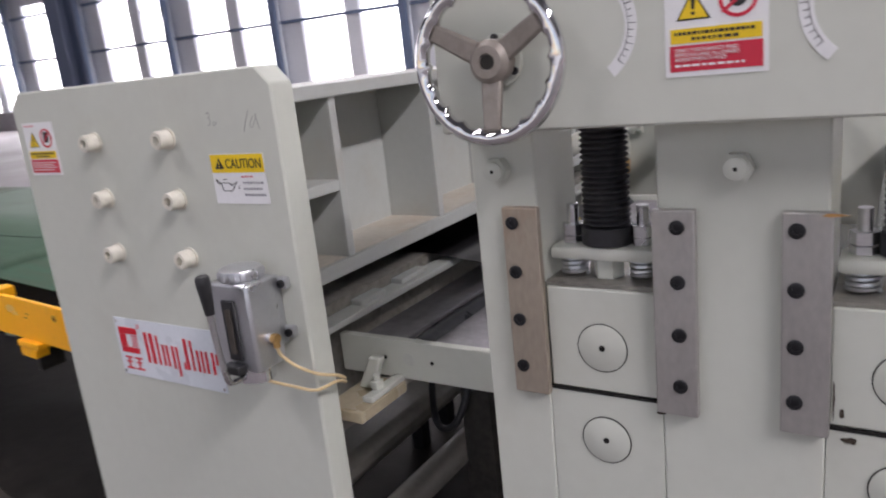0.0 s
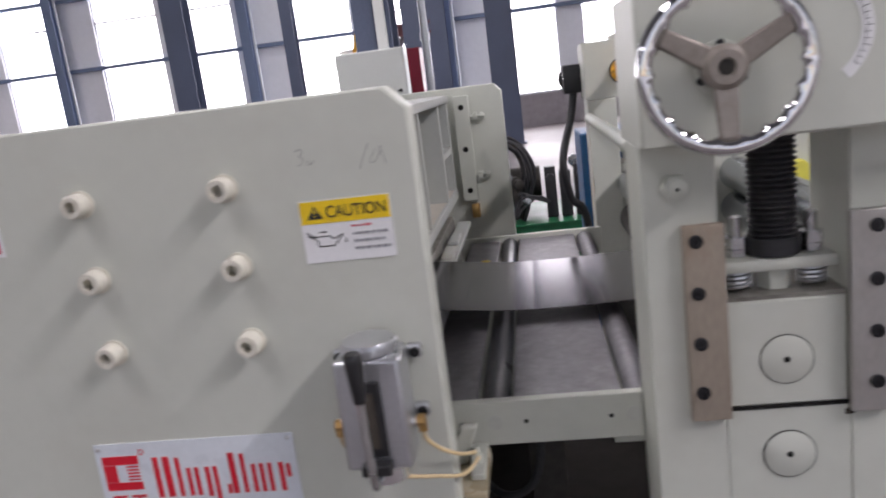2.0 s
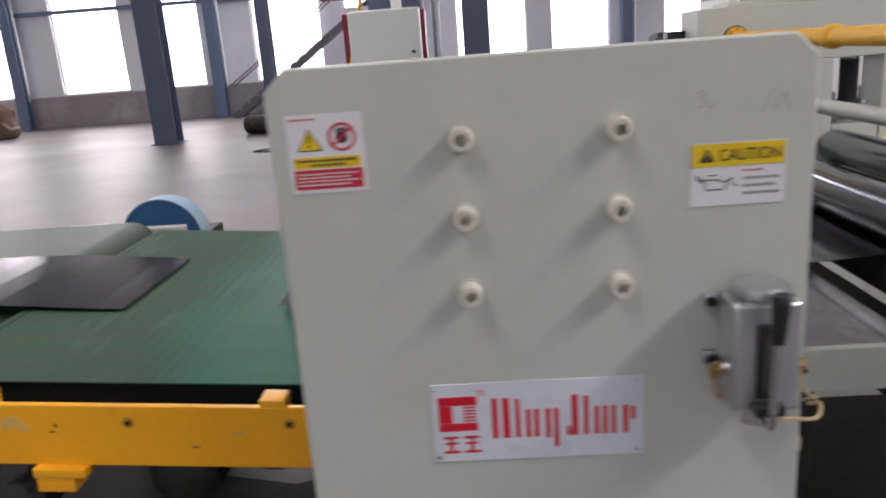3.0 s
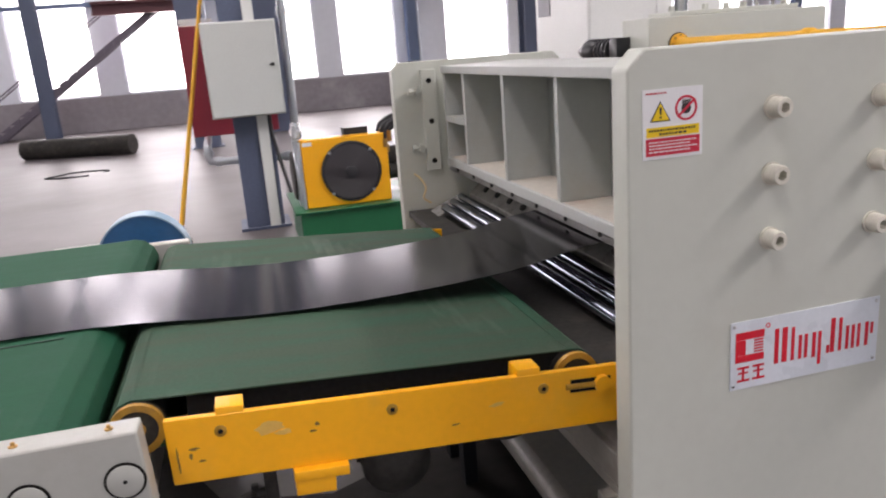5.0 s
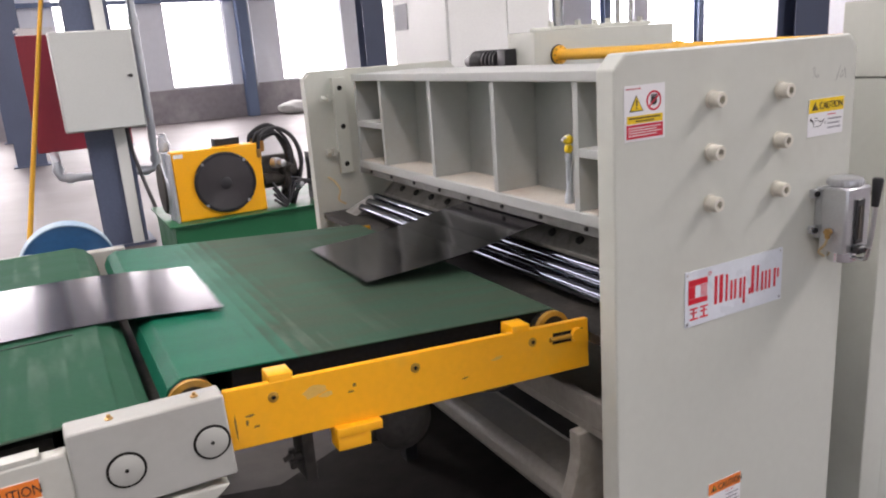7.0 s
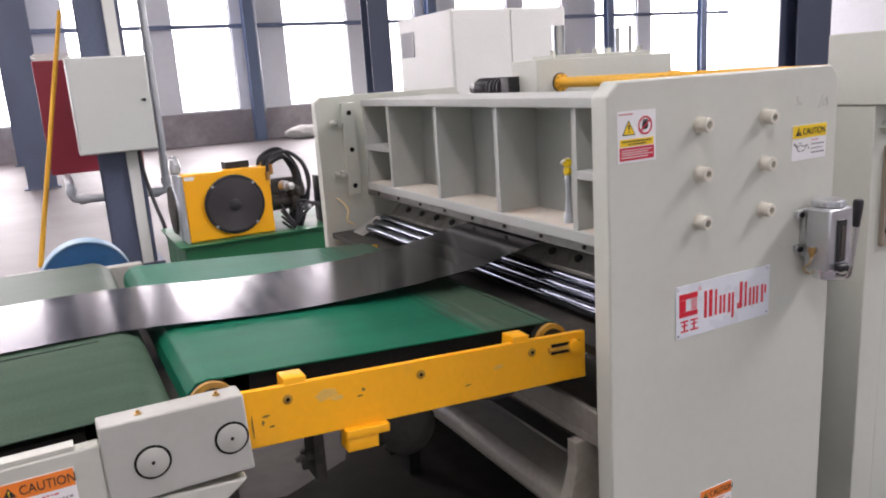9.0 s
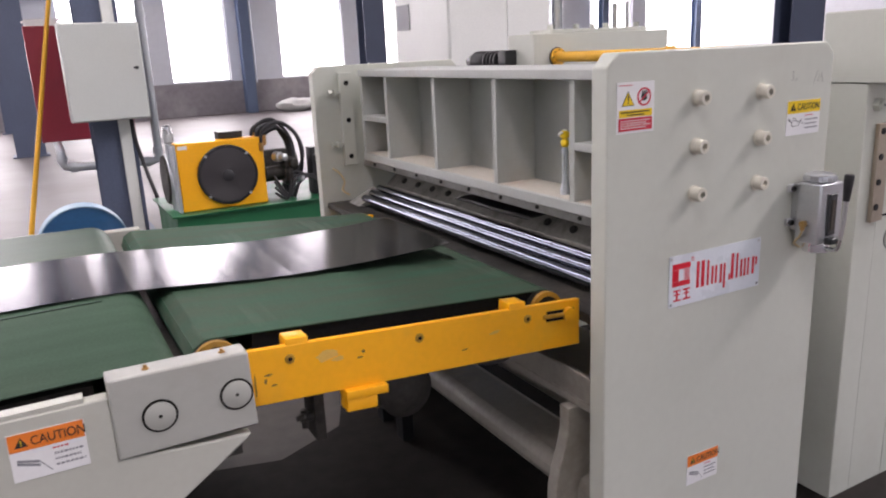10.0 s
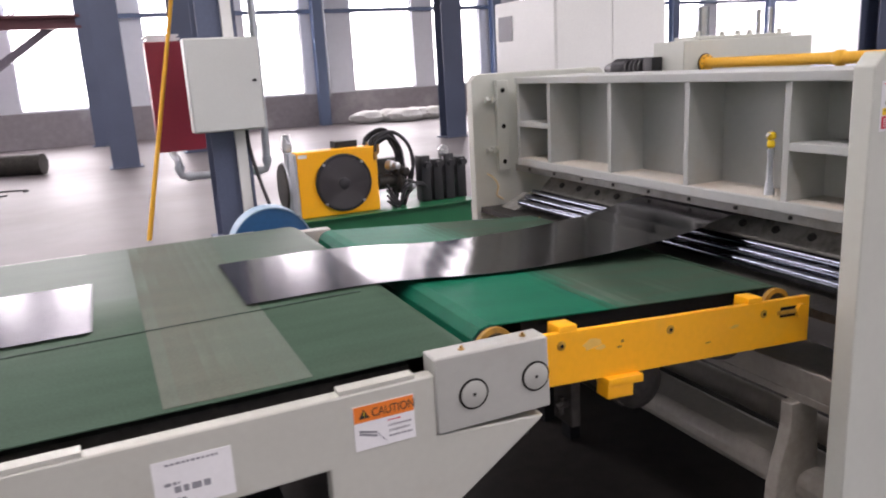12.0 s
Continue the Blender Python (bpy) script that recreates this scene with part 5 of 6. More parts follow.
def hand_warning_sign(x, z, w, h, y, words):
    s = thing("warning_sign", "white warning sign with yellow triangle and red text panel", "sign", "hand warning signs", at=(x, y, z))
    bm = B()
    box(bm, x, x + w, y - 0.0012, y - 0.0002, z - h, z)
    part("sheet", bm, STICKER_WHITE, s)
    f = y - 0.0013
    warning_triangle(x + 0.29 * w, z - 0.33 * h, 0.17 * w, f, s, STICKER_YELLOW)
    bm = B()
    ring_shape(bm, x + 0.72 * w, z - 0.30 * h, 0.15 * w, 0.185 * w, f)
    part("ban_ring", bm, STICKER_RED, s)
    bm = B()
    flat(bm, [(x + (0.72 + 0.08 * math.cos(a)) * w, z - (0.31 - 0.075 * math.sin(a)) * h) for a in (2 * math.pi * k / 12 for k in range(12))], f)
    for k in range(4):
        flat(bm, [(x + (0.655 + 0.036 * k) * w, z - 0.27 * h), (x + (0.68 + 0.036 * k) * w, z - 0.27 * h), (x + (0.68 + 0.036 * k) * w, z - 0.185 * h), (x + (0.655 + 0.036 * k) * w, z - 0.185 * h)], f - 0.0001)
    part("hand_shape", bm, INK, s)
    bm = B()
    flat(bm, [(x + (0.70 + 0.02) * w - 0.16 * w, z - 0.41 * h), (x + 0.72 * w - 0.13 * w, z - 0.43 * h), (x + 0.72 * w + 0.16 * w, z - 0.19 * h), (x + 0.72 * w + 0.13 * w, z - 0.17 * h)], f - 0.0007, 0.0003)
    part("ban_bar", bm, STICKER_RED, s)
    bm = B()
    flat(bm, [(x + 0.06 * w, z - 0.68 * h), (x + 0.94 * w, z - 0.68 * h), (x + 0.94 * w, z - 0.54 * h), (x + 0.06 * w, z - 0.54 * h)], f)
    part("yellow_panel", bm, STICKER_YELLOW, s)
    bars(x + 0.1 * w, x + 0.9 * w, z - 0.60 * h, 0.03 * h, 22, f - 0.0007, INK, s, 3)
    bars(x + 0.27 * w, x + 0.72 * w, z - 0.655 * h, 0.03 * h, 9, f - 0.0007, INK, s, 4)
    bm = B()
    flat(bm, [(x + 0.05 * w, z - 0.95 * h), (x + 0.95 * w, z - 0.95 * h), (x + 0.95 * w, z - 0.70 * h), (x + 0.05 * w, z - 0.70 * h)], f)
    part("red_panel", bm, STICKER_RED, s)
    if words:
        for k, line in enumerate(("ONLY MECHANICS AND", "PERSONS ARE ALLOWED", "ADJUSTMENTS AND")):
            lettering(line, 0.052 * h, x + 0.1 * w, z - (0.762 + 0.045 * k) * h, f - 0.0012, STICKER_WHITE, s, "red_panel_text", 1.05)
    else:
        for k in range(3):
            bars(x + 0.1 * w, x + (0.9 - 0.1 * (k % 2)) * w, z - (0.765 + 0.045 * k) * h, 0.02 * h, 18, f - 0.0007, STICKER_WHITE, s, 7 + k)
    bars(x + 0.1 * w, x + 0.8 * w, z - 0.905 * h, 0.022 * h, 12, f - 0.0007, STICKER_WHITE, s, 17)
    bars(x + 0.05 * w, x + 0.4 * w, z - 0.07 * h, 0.02 * h, 8, f - 0.0002, STICKER_RED, s, 27)


hand_warning_sign(-1.716, 1.492, 0.112, 0.115, PY, False)
hand_warning_sign(-0.312, 1.608, 0.119, 0.123, SY - 0.073, True)


def caution_sign(x, z, w, h, y, colour, oil, label):
    s = thing("caution_sign", label, "sign", "caution stickers", at=(x, y, z))
    bm = B()
    box(bm, x, x + w, y - 0.0012, y - 0.0002, z - h, z)
    part("sheet", bm, STICKER_WHITE, s)
    f = y - 0.0013
    bm = B()
    flat(bm, [(x + 0.01 * w, z - 0.37 * h), (x + 0.99 * w, z - 0.37 * h), (x + 0.99 * w, z - 0.01 * h), (x + 0.01 * w, z - 0.01 * h)], f)
    part("header_panel", bm, colour, s)
    warning_triangle(x + 0.17 * w, z - 0.195 * h, 0.085 * w, f - 0.0007, s)
    lettering("CAUTION", 0.27 * h, x + 0.29 * w, z - 0.285 * h, f - 0.0012, INK, s, "caution_word", 0.80)
    for k in range(3):
        bars(x + 0.56 * w, x + (0.95 - 0.05 * (k == 1)) * w, z - (0.60 + 0.12 * k) * h, 0.045 * h, 9, f, INK_GREY, s, 31 + k)
    bars(x + 0.55 * w, x + 0.78 * w, z - 0.47 * h, 0.03 * h, 5, f, STICKER_RED, s, 41)
    if oil:
        pts = [(0.06, 0.50), (0.06, 0.56), (0.15, 0.62), (0.17, 0.74), (0.34, 0.74), (0.45, 0.56), (0.34, 0.63), (0.30, 0.58), (0.12, 0.58), (0.06, 0.50)]
        bm = B()
        for (a, b), (c, d) in zip(pts, pts[1:]):
            p, q = Vector((x + a * w, z - b * h)), Vector((x + c * w, z - d * h))
            n = (q - p).orthogonal().normalized() * 0.0007
            flat(bm, [tuple(p - n), tuple(q - n), tuple(q + n), tuple(p + n)], f)
        flat(bm, [(x + 0.19 * w, z - 0.52 * h), (x + 0.27 * w, z - 0.52 * h), (x + 0.27 * w, z - 0.50 * h), (x + 0.19 * w, z - 0.50 * h)], f)
        flat(bm, [(x + 0.465 * w, z - 0.70 * h), (x + 0.485 * w, z - 0.70 * h), (x + 0.475 * w, z - 0.62 * h)], f)
        part("oil_can_drawing", bm, INK, s)
    else:
        bm = B()
        for a, b, c, d in ((0.08, 0.56, 0.36, 0.66), (0.08, 0.62, 0.36, 0.74), (0.36, 0.66, 0.5, 0.9)):
            p, q = Vector((x + a * w, z - b * h)), Vector((x + c * w, z - d * h))
            n = (q - p).orthogonal().normalized() * (0.0022 if c < 0.4 else 0.0007)
            flat(bm, [tuple(p - n), tuple(q - n), tuple(q + n), tuple(p + n)], f)
        part("grease_gun_drawing", bm, INK_GREY, s)


caution_sign(-1.136, 1.411, 0.134, 0.091, PY, STICKER_YELLOW, True, "yellow and white caution sticker with an oil can drawing")
caution_sign(-2.998, 0.976, 0.122, 0.090, 0.997, STICKER_ORANGE, False, "orange and white caution sticker on the conveyor rail")
caution_sign(-1.447, 0.475, 0.118, 0.090, PY, STICKER_ORANGE, False, "orange and white caution sticker low on the plate")


def build_name_plate():
    x0, x1, z0, z1, y = -1.538, -1.206, 0.923, 1.058, PY
    s = thing("name_plate", "white enamel plate with red maker's mark and red bars", "sign", at=(x0, y, z0))
    bm = B()
    box(bm, x0, x1, y - 0.002, y - 0.0002, z0, z1)
    part("plate", bm, STICKER_PLATE, s)
    f = y - 0.0021
    X = lambda u: x0 + u * (x1 - x0)
    Z = lambda v: z1 - v * (z1 - z0)
    for a, b, c, d in ((0.03, 0.16, 0.215, 0.27), (0.03, 0.275, 0.095, 0.495), (0.03, 0.50, 0.215, 0.60)):
        bm = B()
        flat(bm, [(X(a), Z(d)), (X(c), Z(d)), (X(c), Z(b)), (X(a), Z(b))], f)
        part("mark", bm, LOGO_RED, s)
    for k in range(5):
        v = 0.29 + 0.042 * k
        bm = B()
        flat(bm, [(X(0.15), Z(v + 0.02)), (X(0.21), Z(v + 0.02)), (X(0.21), Z(v)), (X(0.15), Z(v))], f)
        part("mark_stripe", bm, LOGO_RED, s)
    for u0 in (0.045, 0.145):
        for a, b, c, d in ((0, 0.02, 0.075, 0.05), (0.03, 0.052, 0.045, 0.098), (0.005, 0.1, 0.07, 0.125), (0.03, 0.127, 0.045, 0.208), (0, 0.21, 0.08, 0.24)):
            bm = B()
            flat(bm, [(X(u0 + a), Z(0.65 + d)), (X(u0 + c), Z(0.65 + d)), (X(u0 + c), Z(0.65 + b)), (X(u0 + a), Z(0.65 + b))], f)
            part("small_bar", bm, LOGO_RED, s)
    bm = B()
    ring_shape(bm, X(0.237), Z(0.12), 0.0035, 0.005, f, 16)
    part("small_ring", bm, LOGO_RED, s)
    # the maker's lettering as plain upright bars
    for u, w, top, bot in ((0.285, 0.028, 0.2, 0.72), (0.335, 0.035, 0.2, 0.72), (0.397, 0.022, 0.22, 0.72), (0.447, 0.022, 0.36, 0.72), (0.487, 0.022, 0.36, 0.72),
                           (0.540, 0.024, 0.36, 0.74), (0.580, 0.022, 0.36, 0.86), (0.640, 0.02, 0.60, 0.72), (0.665, 0.03, 0.2, 0.72), (0.722, 0.022, 0.22, 0.72),
                           (0.772, 0.022, 0.36, 0.72), (0.812, 0.022, 0.36, 0.72), (0.852, 0.022, 0.36, 0.72), (0.907, 0.024, 0.36, 0.72), (0.945, 0.02, 0.38, 0.55)):
        bm = B()
        box(bm, X(u), X(u + w), f - 0.0006, f, Z(bot), Z(top))
        part("red_bar", bm, LOGO_RED, s, bevel=0.0002)
    for u, v in ((0.02, 0.06), (0.975, 0.06), (0.02, 0.94), (0.975, 0.94)):
        bm = B()
        lathe(bm, (X(u), f, Z(v)), (0, -1, 0), [(0.0035, 0), (0.0035, 0.001), (0.002, 0.002)], 12)
        part("rivet", bm, STEEL, s)


build_name_plate()


def build_rail_label():
    s = thing("rail_label", "white paper label with grey print on the conveyor rail", "label", at=(-3.35, 0.997, 0.9))
    bm = B()
    box(bm, -3.352, -3.220, 0.9958, 0.9968, 0.872, 0.963)
    part("paper", bm, STICKER_WHITE, s)
    bars(-3.33, -3.24, 0.952, 0.004, 14, 0.9957, INK_GREY, s, 61)
    bars(-3.335, -3.31, 0.915, 0.006, 3, 0.9957, INK_GREY, s, 62)
    bars(-3.32, -3.26, 0.90, 0.012, 5, 0.9957, INK_GREY, s, 63)
    bars(-3.33, -3.30, 0.885, 0.005, 4, 0.9957, INK_GREY, s, 64)


build_rail_label()


def build_pencil_marks():
    s = thing("pencil_marks", "faint handwritten pencil strokes on the painted plate", "pencil marks", at=(-1.05, PY, 1.47))
    strokes = [[(-1.128, 1.483), (-1.120, 1.486), (-1.117, 1.481), (-1.123, 1.476), (-1.117, 1.471), (-1.121, 1.464), (-1.127, 1.463)],
               [(-1.108, 1.470), (-1.113, 1.466), (-1.112, 1.462), (-1.105, 1.464), (-1.103, 1.469)],
               [(-1.021, 1.484), (-1.030, 1.468), (-1.038, 1.449)],
               [(-1.012, 1.474), (-1.020, 1.464), (-1.022, 1.456), (-1.016, 1.456), (-1.007, 1.468), (-1.004, 1.478)], [(-1.006, 1.478), (-1.003, 1.466), (-1.000, 1.452)]]
    for st in strokes:
        bm = B()
        for (a, b), (c, d) in zip(st, st[1:]):
            p, q = Vector((a, b)), Vector((c, d))
            n = (q - p).orthogonal().normalized() * 0.0006
            flat(bm, [tuple(p - n), tuple(q - n), tuple(q + n), tuple(p + n)], PY - 0.0002, 0.0003)
        part("stroke", bm, PENCIL, s)


build_pencil_marks()


def arc_scale(cx, cz, r, y, side):
    s = thing("dial_scale", "white curved dial scale on the crosshead", "scale", "dial scales", at=(cx, y, cz))
    bm = B()
    n = 14
    for i in range(n):
        a, b = radians(-52 + 98 * i / n), radians(-52 + 98 * (i + 1) / n)
        r0, r1 = r - 0.008, r + 0.008
        flat(bm, [(cx + side * r0 * math.cos(a), cz + r0 * math.sin(a)), (cx + side * r1 * math.cos(a), cz + r1 * math.sin(a)), (cx + side * r1 * math.cos(b), cz + r1 * math.sin(b)), (cx + side * r0 * math.cos(b), cz + r0 * math.sin(b))], y - 0.0002, 0.0008)
    bmesh.ops.remove_doubles(bm, verts=bm.verts, dist=1e-5)
    part("strip", bm, STICKER_WHITE, s)
    bm = B()
    for i in range(12):
        a = radians(-38 + 70 * i / 11)
        r0, r1 = r - 0.003, r + (0.003 if i % 3 else 0.006)
        d = 0.0005
        p, q = Vector((cx + side * r0 * math.cos(a), cz + r0 * math.sin(a))), Vector((cx + side * r1 * math.cos(a), cz + r1 * math.sin(a)))
        nn = (q - p).orthogonal().normalized() * d
        flat(bm, [tuple(p - nn), tuple(q - nn), tuple(q + nn), tuple(p + nn)], y - 0.0011, 0.0003)
    for i in range(20):
        a, b = radians(-38 + 70 * i / 20), radians(-38 + 70 * (i + 1) / 20)
        flat(bm, [(cx + side * rr * math.cos(t), cz + rr * math.sin(t)) for rr, t in ((r - 0.0035, a), (r - 0.0028, a), (r - 0.0028, b), (r - 0.0035, b))], y - 0.0011, 0.0003)
    part("graduation", bm, INK, s)


arc_scale(-0.428, 1.556, 0.074, SY - 0.073, 1)
arc_scale(-0.081, 1.556, 0.074, SY - 0.073, -1)


# ---- hand oil pump ----
def build_oil_pump():
    p = thing("oil_pump", "cast aluminium hand oil pump with black lever knob", "oil pump", at=(-1.05, 0.92, 1.1))
    x, y0, y1 = -1.0505, 0.829, 0.9
    bm = B()
    box(bm, x - 0.0475, x + 0.0475, y0, y1, 1.033, 1.197)
    body = part("body", bm, ALU, p, "", 0.006)
    bm = B()
    box(bm, x - 0.04, x + 0.04, y1, PY, 1.06, 1.19)
    part("back_plate", bm, ALU, p, "", 0.003)
    bm = B()
    lathe(bm, (x, 0.866, 1.003), (0, 0, 1), [(0.028, 0), (0.034, 0.004), (0.034, 0.031)])
    part("pump_bowl", bm, CHROME, p, "bright round pump bowl")
    bm = B()
    lathe(bm, (x, 0.868, 1.197), (0, 0, 1), [(0.038, 0), (0.0405, 0.003), (0.0405, 0.014), (0.038, 0.019), (0.03, 0.022), (0.006, 0.023)], 40)
    cap = part("filler_cap", bm, ALU, p, "round aluminium filler cap")
    for k in range(24):
        a = 2 * math.pi * k / 24
        bm = B()
        tube(bm, (x + 0.0405 * math.cos(a), 0.868 + 0.0405 * math.sin(a), 1.2), (x + 0.0405 * math.cos(a), 0.868 + 0.0405 * math.sin(a), 1.211), 0.0016, 6)
        part("knurl", bm, ALU, cap)
    for sx in (-1, 1):
        for z in (1.178, 1.085):
            bm = B()
            box(bm, x + sx * 0.044, x + sx * 0.066, 0.905, PY - 0.0005, z - 0.011, z + 0.011, 0.004)
            lug = part("lug", bm, ALU, p)
            bm = B()
            screw_head(bm, (x + sx * 0.057, 0.905, z), (0, -1, 0), 0.0075, 0.006, 0.004)
            part("lug_screw", bm, BLACK_SCREW, lug)
        bm = B()
        tube(bm, (x + sx * 0.0475, 0.866, 1.088), (x + sx * 0.054, 0.866, 1.088), 0.009, 14)
        part("nozzle_seat", bm, STEEL, p)
        bm = B()
        tube(bm, (x + sx * 0.054, 0.866, 1.088), (x + sx * 0.066, 0.866, 1.088), 0.0095, 6)
        tube(bm, (x + sx * 0.061, 0.866, 1.088), (x + sx * 0.061, 0.866, 1.072), 0.0065, 12)
        part("brass_elbow", bm, BRASS, p, "brass elbow fitting")
    bm = B()
    box(bm, x - 0.0165, x + 0.0165, y0 - 0.006, y0 - 0.0002, 1.055, 1.168)
    g = part("sight_frame", bm, BLACK, p, "black sight glass frame", 0.006)
    bm = B()
    box(bm, x - 0.0065, x + 0.0065, y0 - 0.0078, y0 - 0.0062, 1.07, 1.152)
    part("sight_glass", bm, DARK_GLASS, g)
    bm = B()
    box(bm, x - 0.022, x + 0.02, y0 - 0.022, y0 - 0.0002, 1.034, 1.051)
    part("lever_seat", bm, BLACK, p, "", 0.003)
    bm = B()
    pipe(bm, [(x - 0.003, 0.84, 1.018), (x - 0.003, 0.806, 1.02), (x - 0.003, 0.797, 1.04), (x - 0.003, 0.79, 1.1), (x - 0.003, 0.786, 1.17)], 0.0058, 12, 5)
    lever = part("lever", bm, STEEL, p, "steel pump lever")
    bm = B()
    lathe(bm, (x - 0.003, 0.7875, 1.155), (0, -0.04, 1), [(0.0075, 0), (0.0085, 0.002), (0.0125, 0.055), (0.0125, 0.066), (0.010, 0.070)])
    part("knob", bm, BLACK, lever, "black plastic knob")
    t = thing("oil_tube", "yellowed nylon oil tubes hanging below the pump", "tube", at=(-1.0, 0.9, 1.0))
    for pts in ([(x + 0.061, 0.866, 1.073), (x + 0.064, 0.87, 1.055), (-0.968, 0.885, 1.03), (-0.945, 0.91, 1.008), (-0.930, 0.945, 0.992), (-0.935, 0.97, 0.975)],
                [(x + 0.0, 0.87, 1.004), (-1.03, 0.872, 0.998), (-0.985, 0.885, 0.988), (-0.945, 0.90, 0.980), (-0.925, 0.935, 0.985), (-0.93, 0.965, 0.97)],
                [(x - 0.061, 0.866, 1.073), (x - 0.060, 0.872, 1.055), (x - 0.05, 0.895, 1.03), (x - 0.02, 0.9, 1.012)]):
        bm = B()
        pipe(bm, pts, 0.0032, 8, 6)
        part("tube", bm, HOSE_CLEAR, t)


DARK_GLASS = material("dark_sight_glass", (0.07, 0.06, 0.05), 0.1, 0, 0.1, 10, 60, 0.0)
build_oil_pump()


# ---- small things on and behind the machines ----
def build_air_gun():
    g = thing("dust_brush", "yellow-topped clear spray bottle in the crossbeam pocket", "spray bottle", at=(-1.42, 1.51, 1.12))
    bm = B()
    lathe(bm, (-1.42, 1.49, 1.1205), (0, 0, 1), [(0.015, 0), (0.0155, 0.012), (0.012, 0.03), (0.009, 0.05), (0.0085, 0.12), (0.011, 0.14), (0.007, 0.15)])
    part("bottle", bm, PIPE_ZINC, g)
    for z, r in ((1.271, 0.0125), (1.297, 0.0145)):
        bm = B()
        lathe(bm, (-1.42, 1.49, z), (0, 0, 1), [(r * 0.6, 0), (r, 0.006), (r, 0.018), (r * 0.6, 0.025)])
        part("top", bm, STICKER_YELLOW, g, "yellow bottle top")
    bm = B()
    tube(bm, (-1.42, 1.49, 1.27), (-1.42, 1.49, 1.325), 0.006)
    pipe(bm, [(-1.42, 1.49, 1.315), (-1.44, 1.485, 1.318), (-1.452, 1.48, 1.31)], 0.004, 8)
    part("nozzle", bm, BAG, g, "white nozzle")


build_air_gun()


def build_far_stand_top():
    t = thing("stand_cylinders", "chrome cylinders and bolts on the far leveller stand", "cylinders", at=(-0.2, 2.93, 1.645))
    bm = B()
    box(bm, -0.46, 0.20, 2.84, 3.03, 1.641, 1.66)
    part("top_plate", bm, PAINT, t, "", 0.003)
    for x, r, h in ((-0.36, 0.035, 0.15), (0.04, 0.015, 0.13), (0.13, 0.012, 0.14)):
        bm = B()
        tube(bm, (x, 2.93, 1.66), (x, 2.93, 1.66 + h), r)
        part("cylinder", bm, CHROME_ROLL, t)
    for x in (-0.42, -0.25, -0.14, -0.05, 0.17):
        bm = B()
        tube(bm, (x, 2.90, 1.66), (x, 2.90, 1.685), 0.016, 6)
        part("bolt", bm, PAINT, t)
    m = thing("drive_motor", "black drive motor beside the far leveller stand", "motor", at=(-0.7, 2.93, 1.5))
    bm = B()
    lathe(bm, (-0.60, 3.06, 1.512), (0, 1, 0), [(0.035, 0), (0.035, 0.02)] + [(r, 0.02 + 0.036 * k + d) for k in range(4) for r, d in ((0.04, 0), (0.056, 0.005), (0.054, 0.022), (0.04, 0.028))] + [(0.05, 0.17), (0.056, 0.18), (0.056, 0.27), (0.048, 0.28), (0.03, 0.36)], 24)
    part("motor", bm, BLACK, m)
    bm = B()
    box(bm, -0.648, -0.576, 2.985, 3.058, 1.455, 1.567, 0.004)
    part("plug", bm, BLACK, m)
    bm = B()
    pipe(bm, [(-0.61, 3.02, 1.456), (-0.63, 3.0, 1.36), (-0.68, 2.89, 1.2), (-0.66, 2.9, 1.05), (-0.60, 2.9, 0.9), (-0.62, 2.9, 0.1)], 0.016, 10, 6)
    part("cable", bm, RUBBER, m)
    b = thing("blue_box", "blue steel box behind the far stand", "box", at=(-0.6, 3.4, 0))
    bm = B()
    box(bm, -0.58, -0.30, 3.35, 3.75, 0.0, 1.26)
    part("body", bm, BLUE, b, "", 0.008)


build_far_stand_top()


def build_stand_details():
    """Oil and rust marks round the guide bars."""
    rnd = random.Random(5)
    for x, z, w, h, mat, y in ((-0.566, 0.985, 0.006, 0.004, OIL_RUN, 1.0148), (-0.352, 0.984, 0.010, 0.007, OIL_DARK, 1.0148), 
                               (-0.10, 0.984, 0.012, 0.006, OIL_DARK, 1.0148), (-0.125, 1.299, 0.018, 0.0025, RUST, 0.9988), (-0.12, 1.05, 0.002, 0.03, OIL_DARK, 0.9988),
                               (-0.11, 1.03, 0.004, 0.008, OIL_DARK, 0.9988)):
        bm = B()
        flat(bm, [(x + w * rnd.uniform(0.6, 1.1) * math.cos(a), z + h * rnd.uniform(0.6, 1.1) * math.sin(a)) for a in (radians(30 * k) for k in range(12))], y, 0.0004)
        tagged(part("oil_mark", bm, mat), "small brown oil or rust mark on the stand", "oil stain", "oil marks")


OIL_RUN = material("brown_oil_run", (0.40, 0.36, 0.27), 0.35, 0, 0.2, 20, 90, 0.0)
build_stand_details()


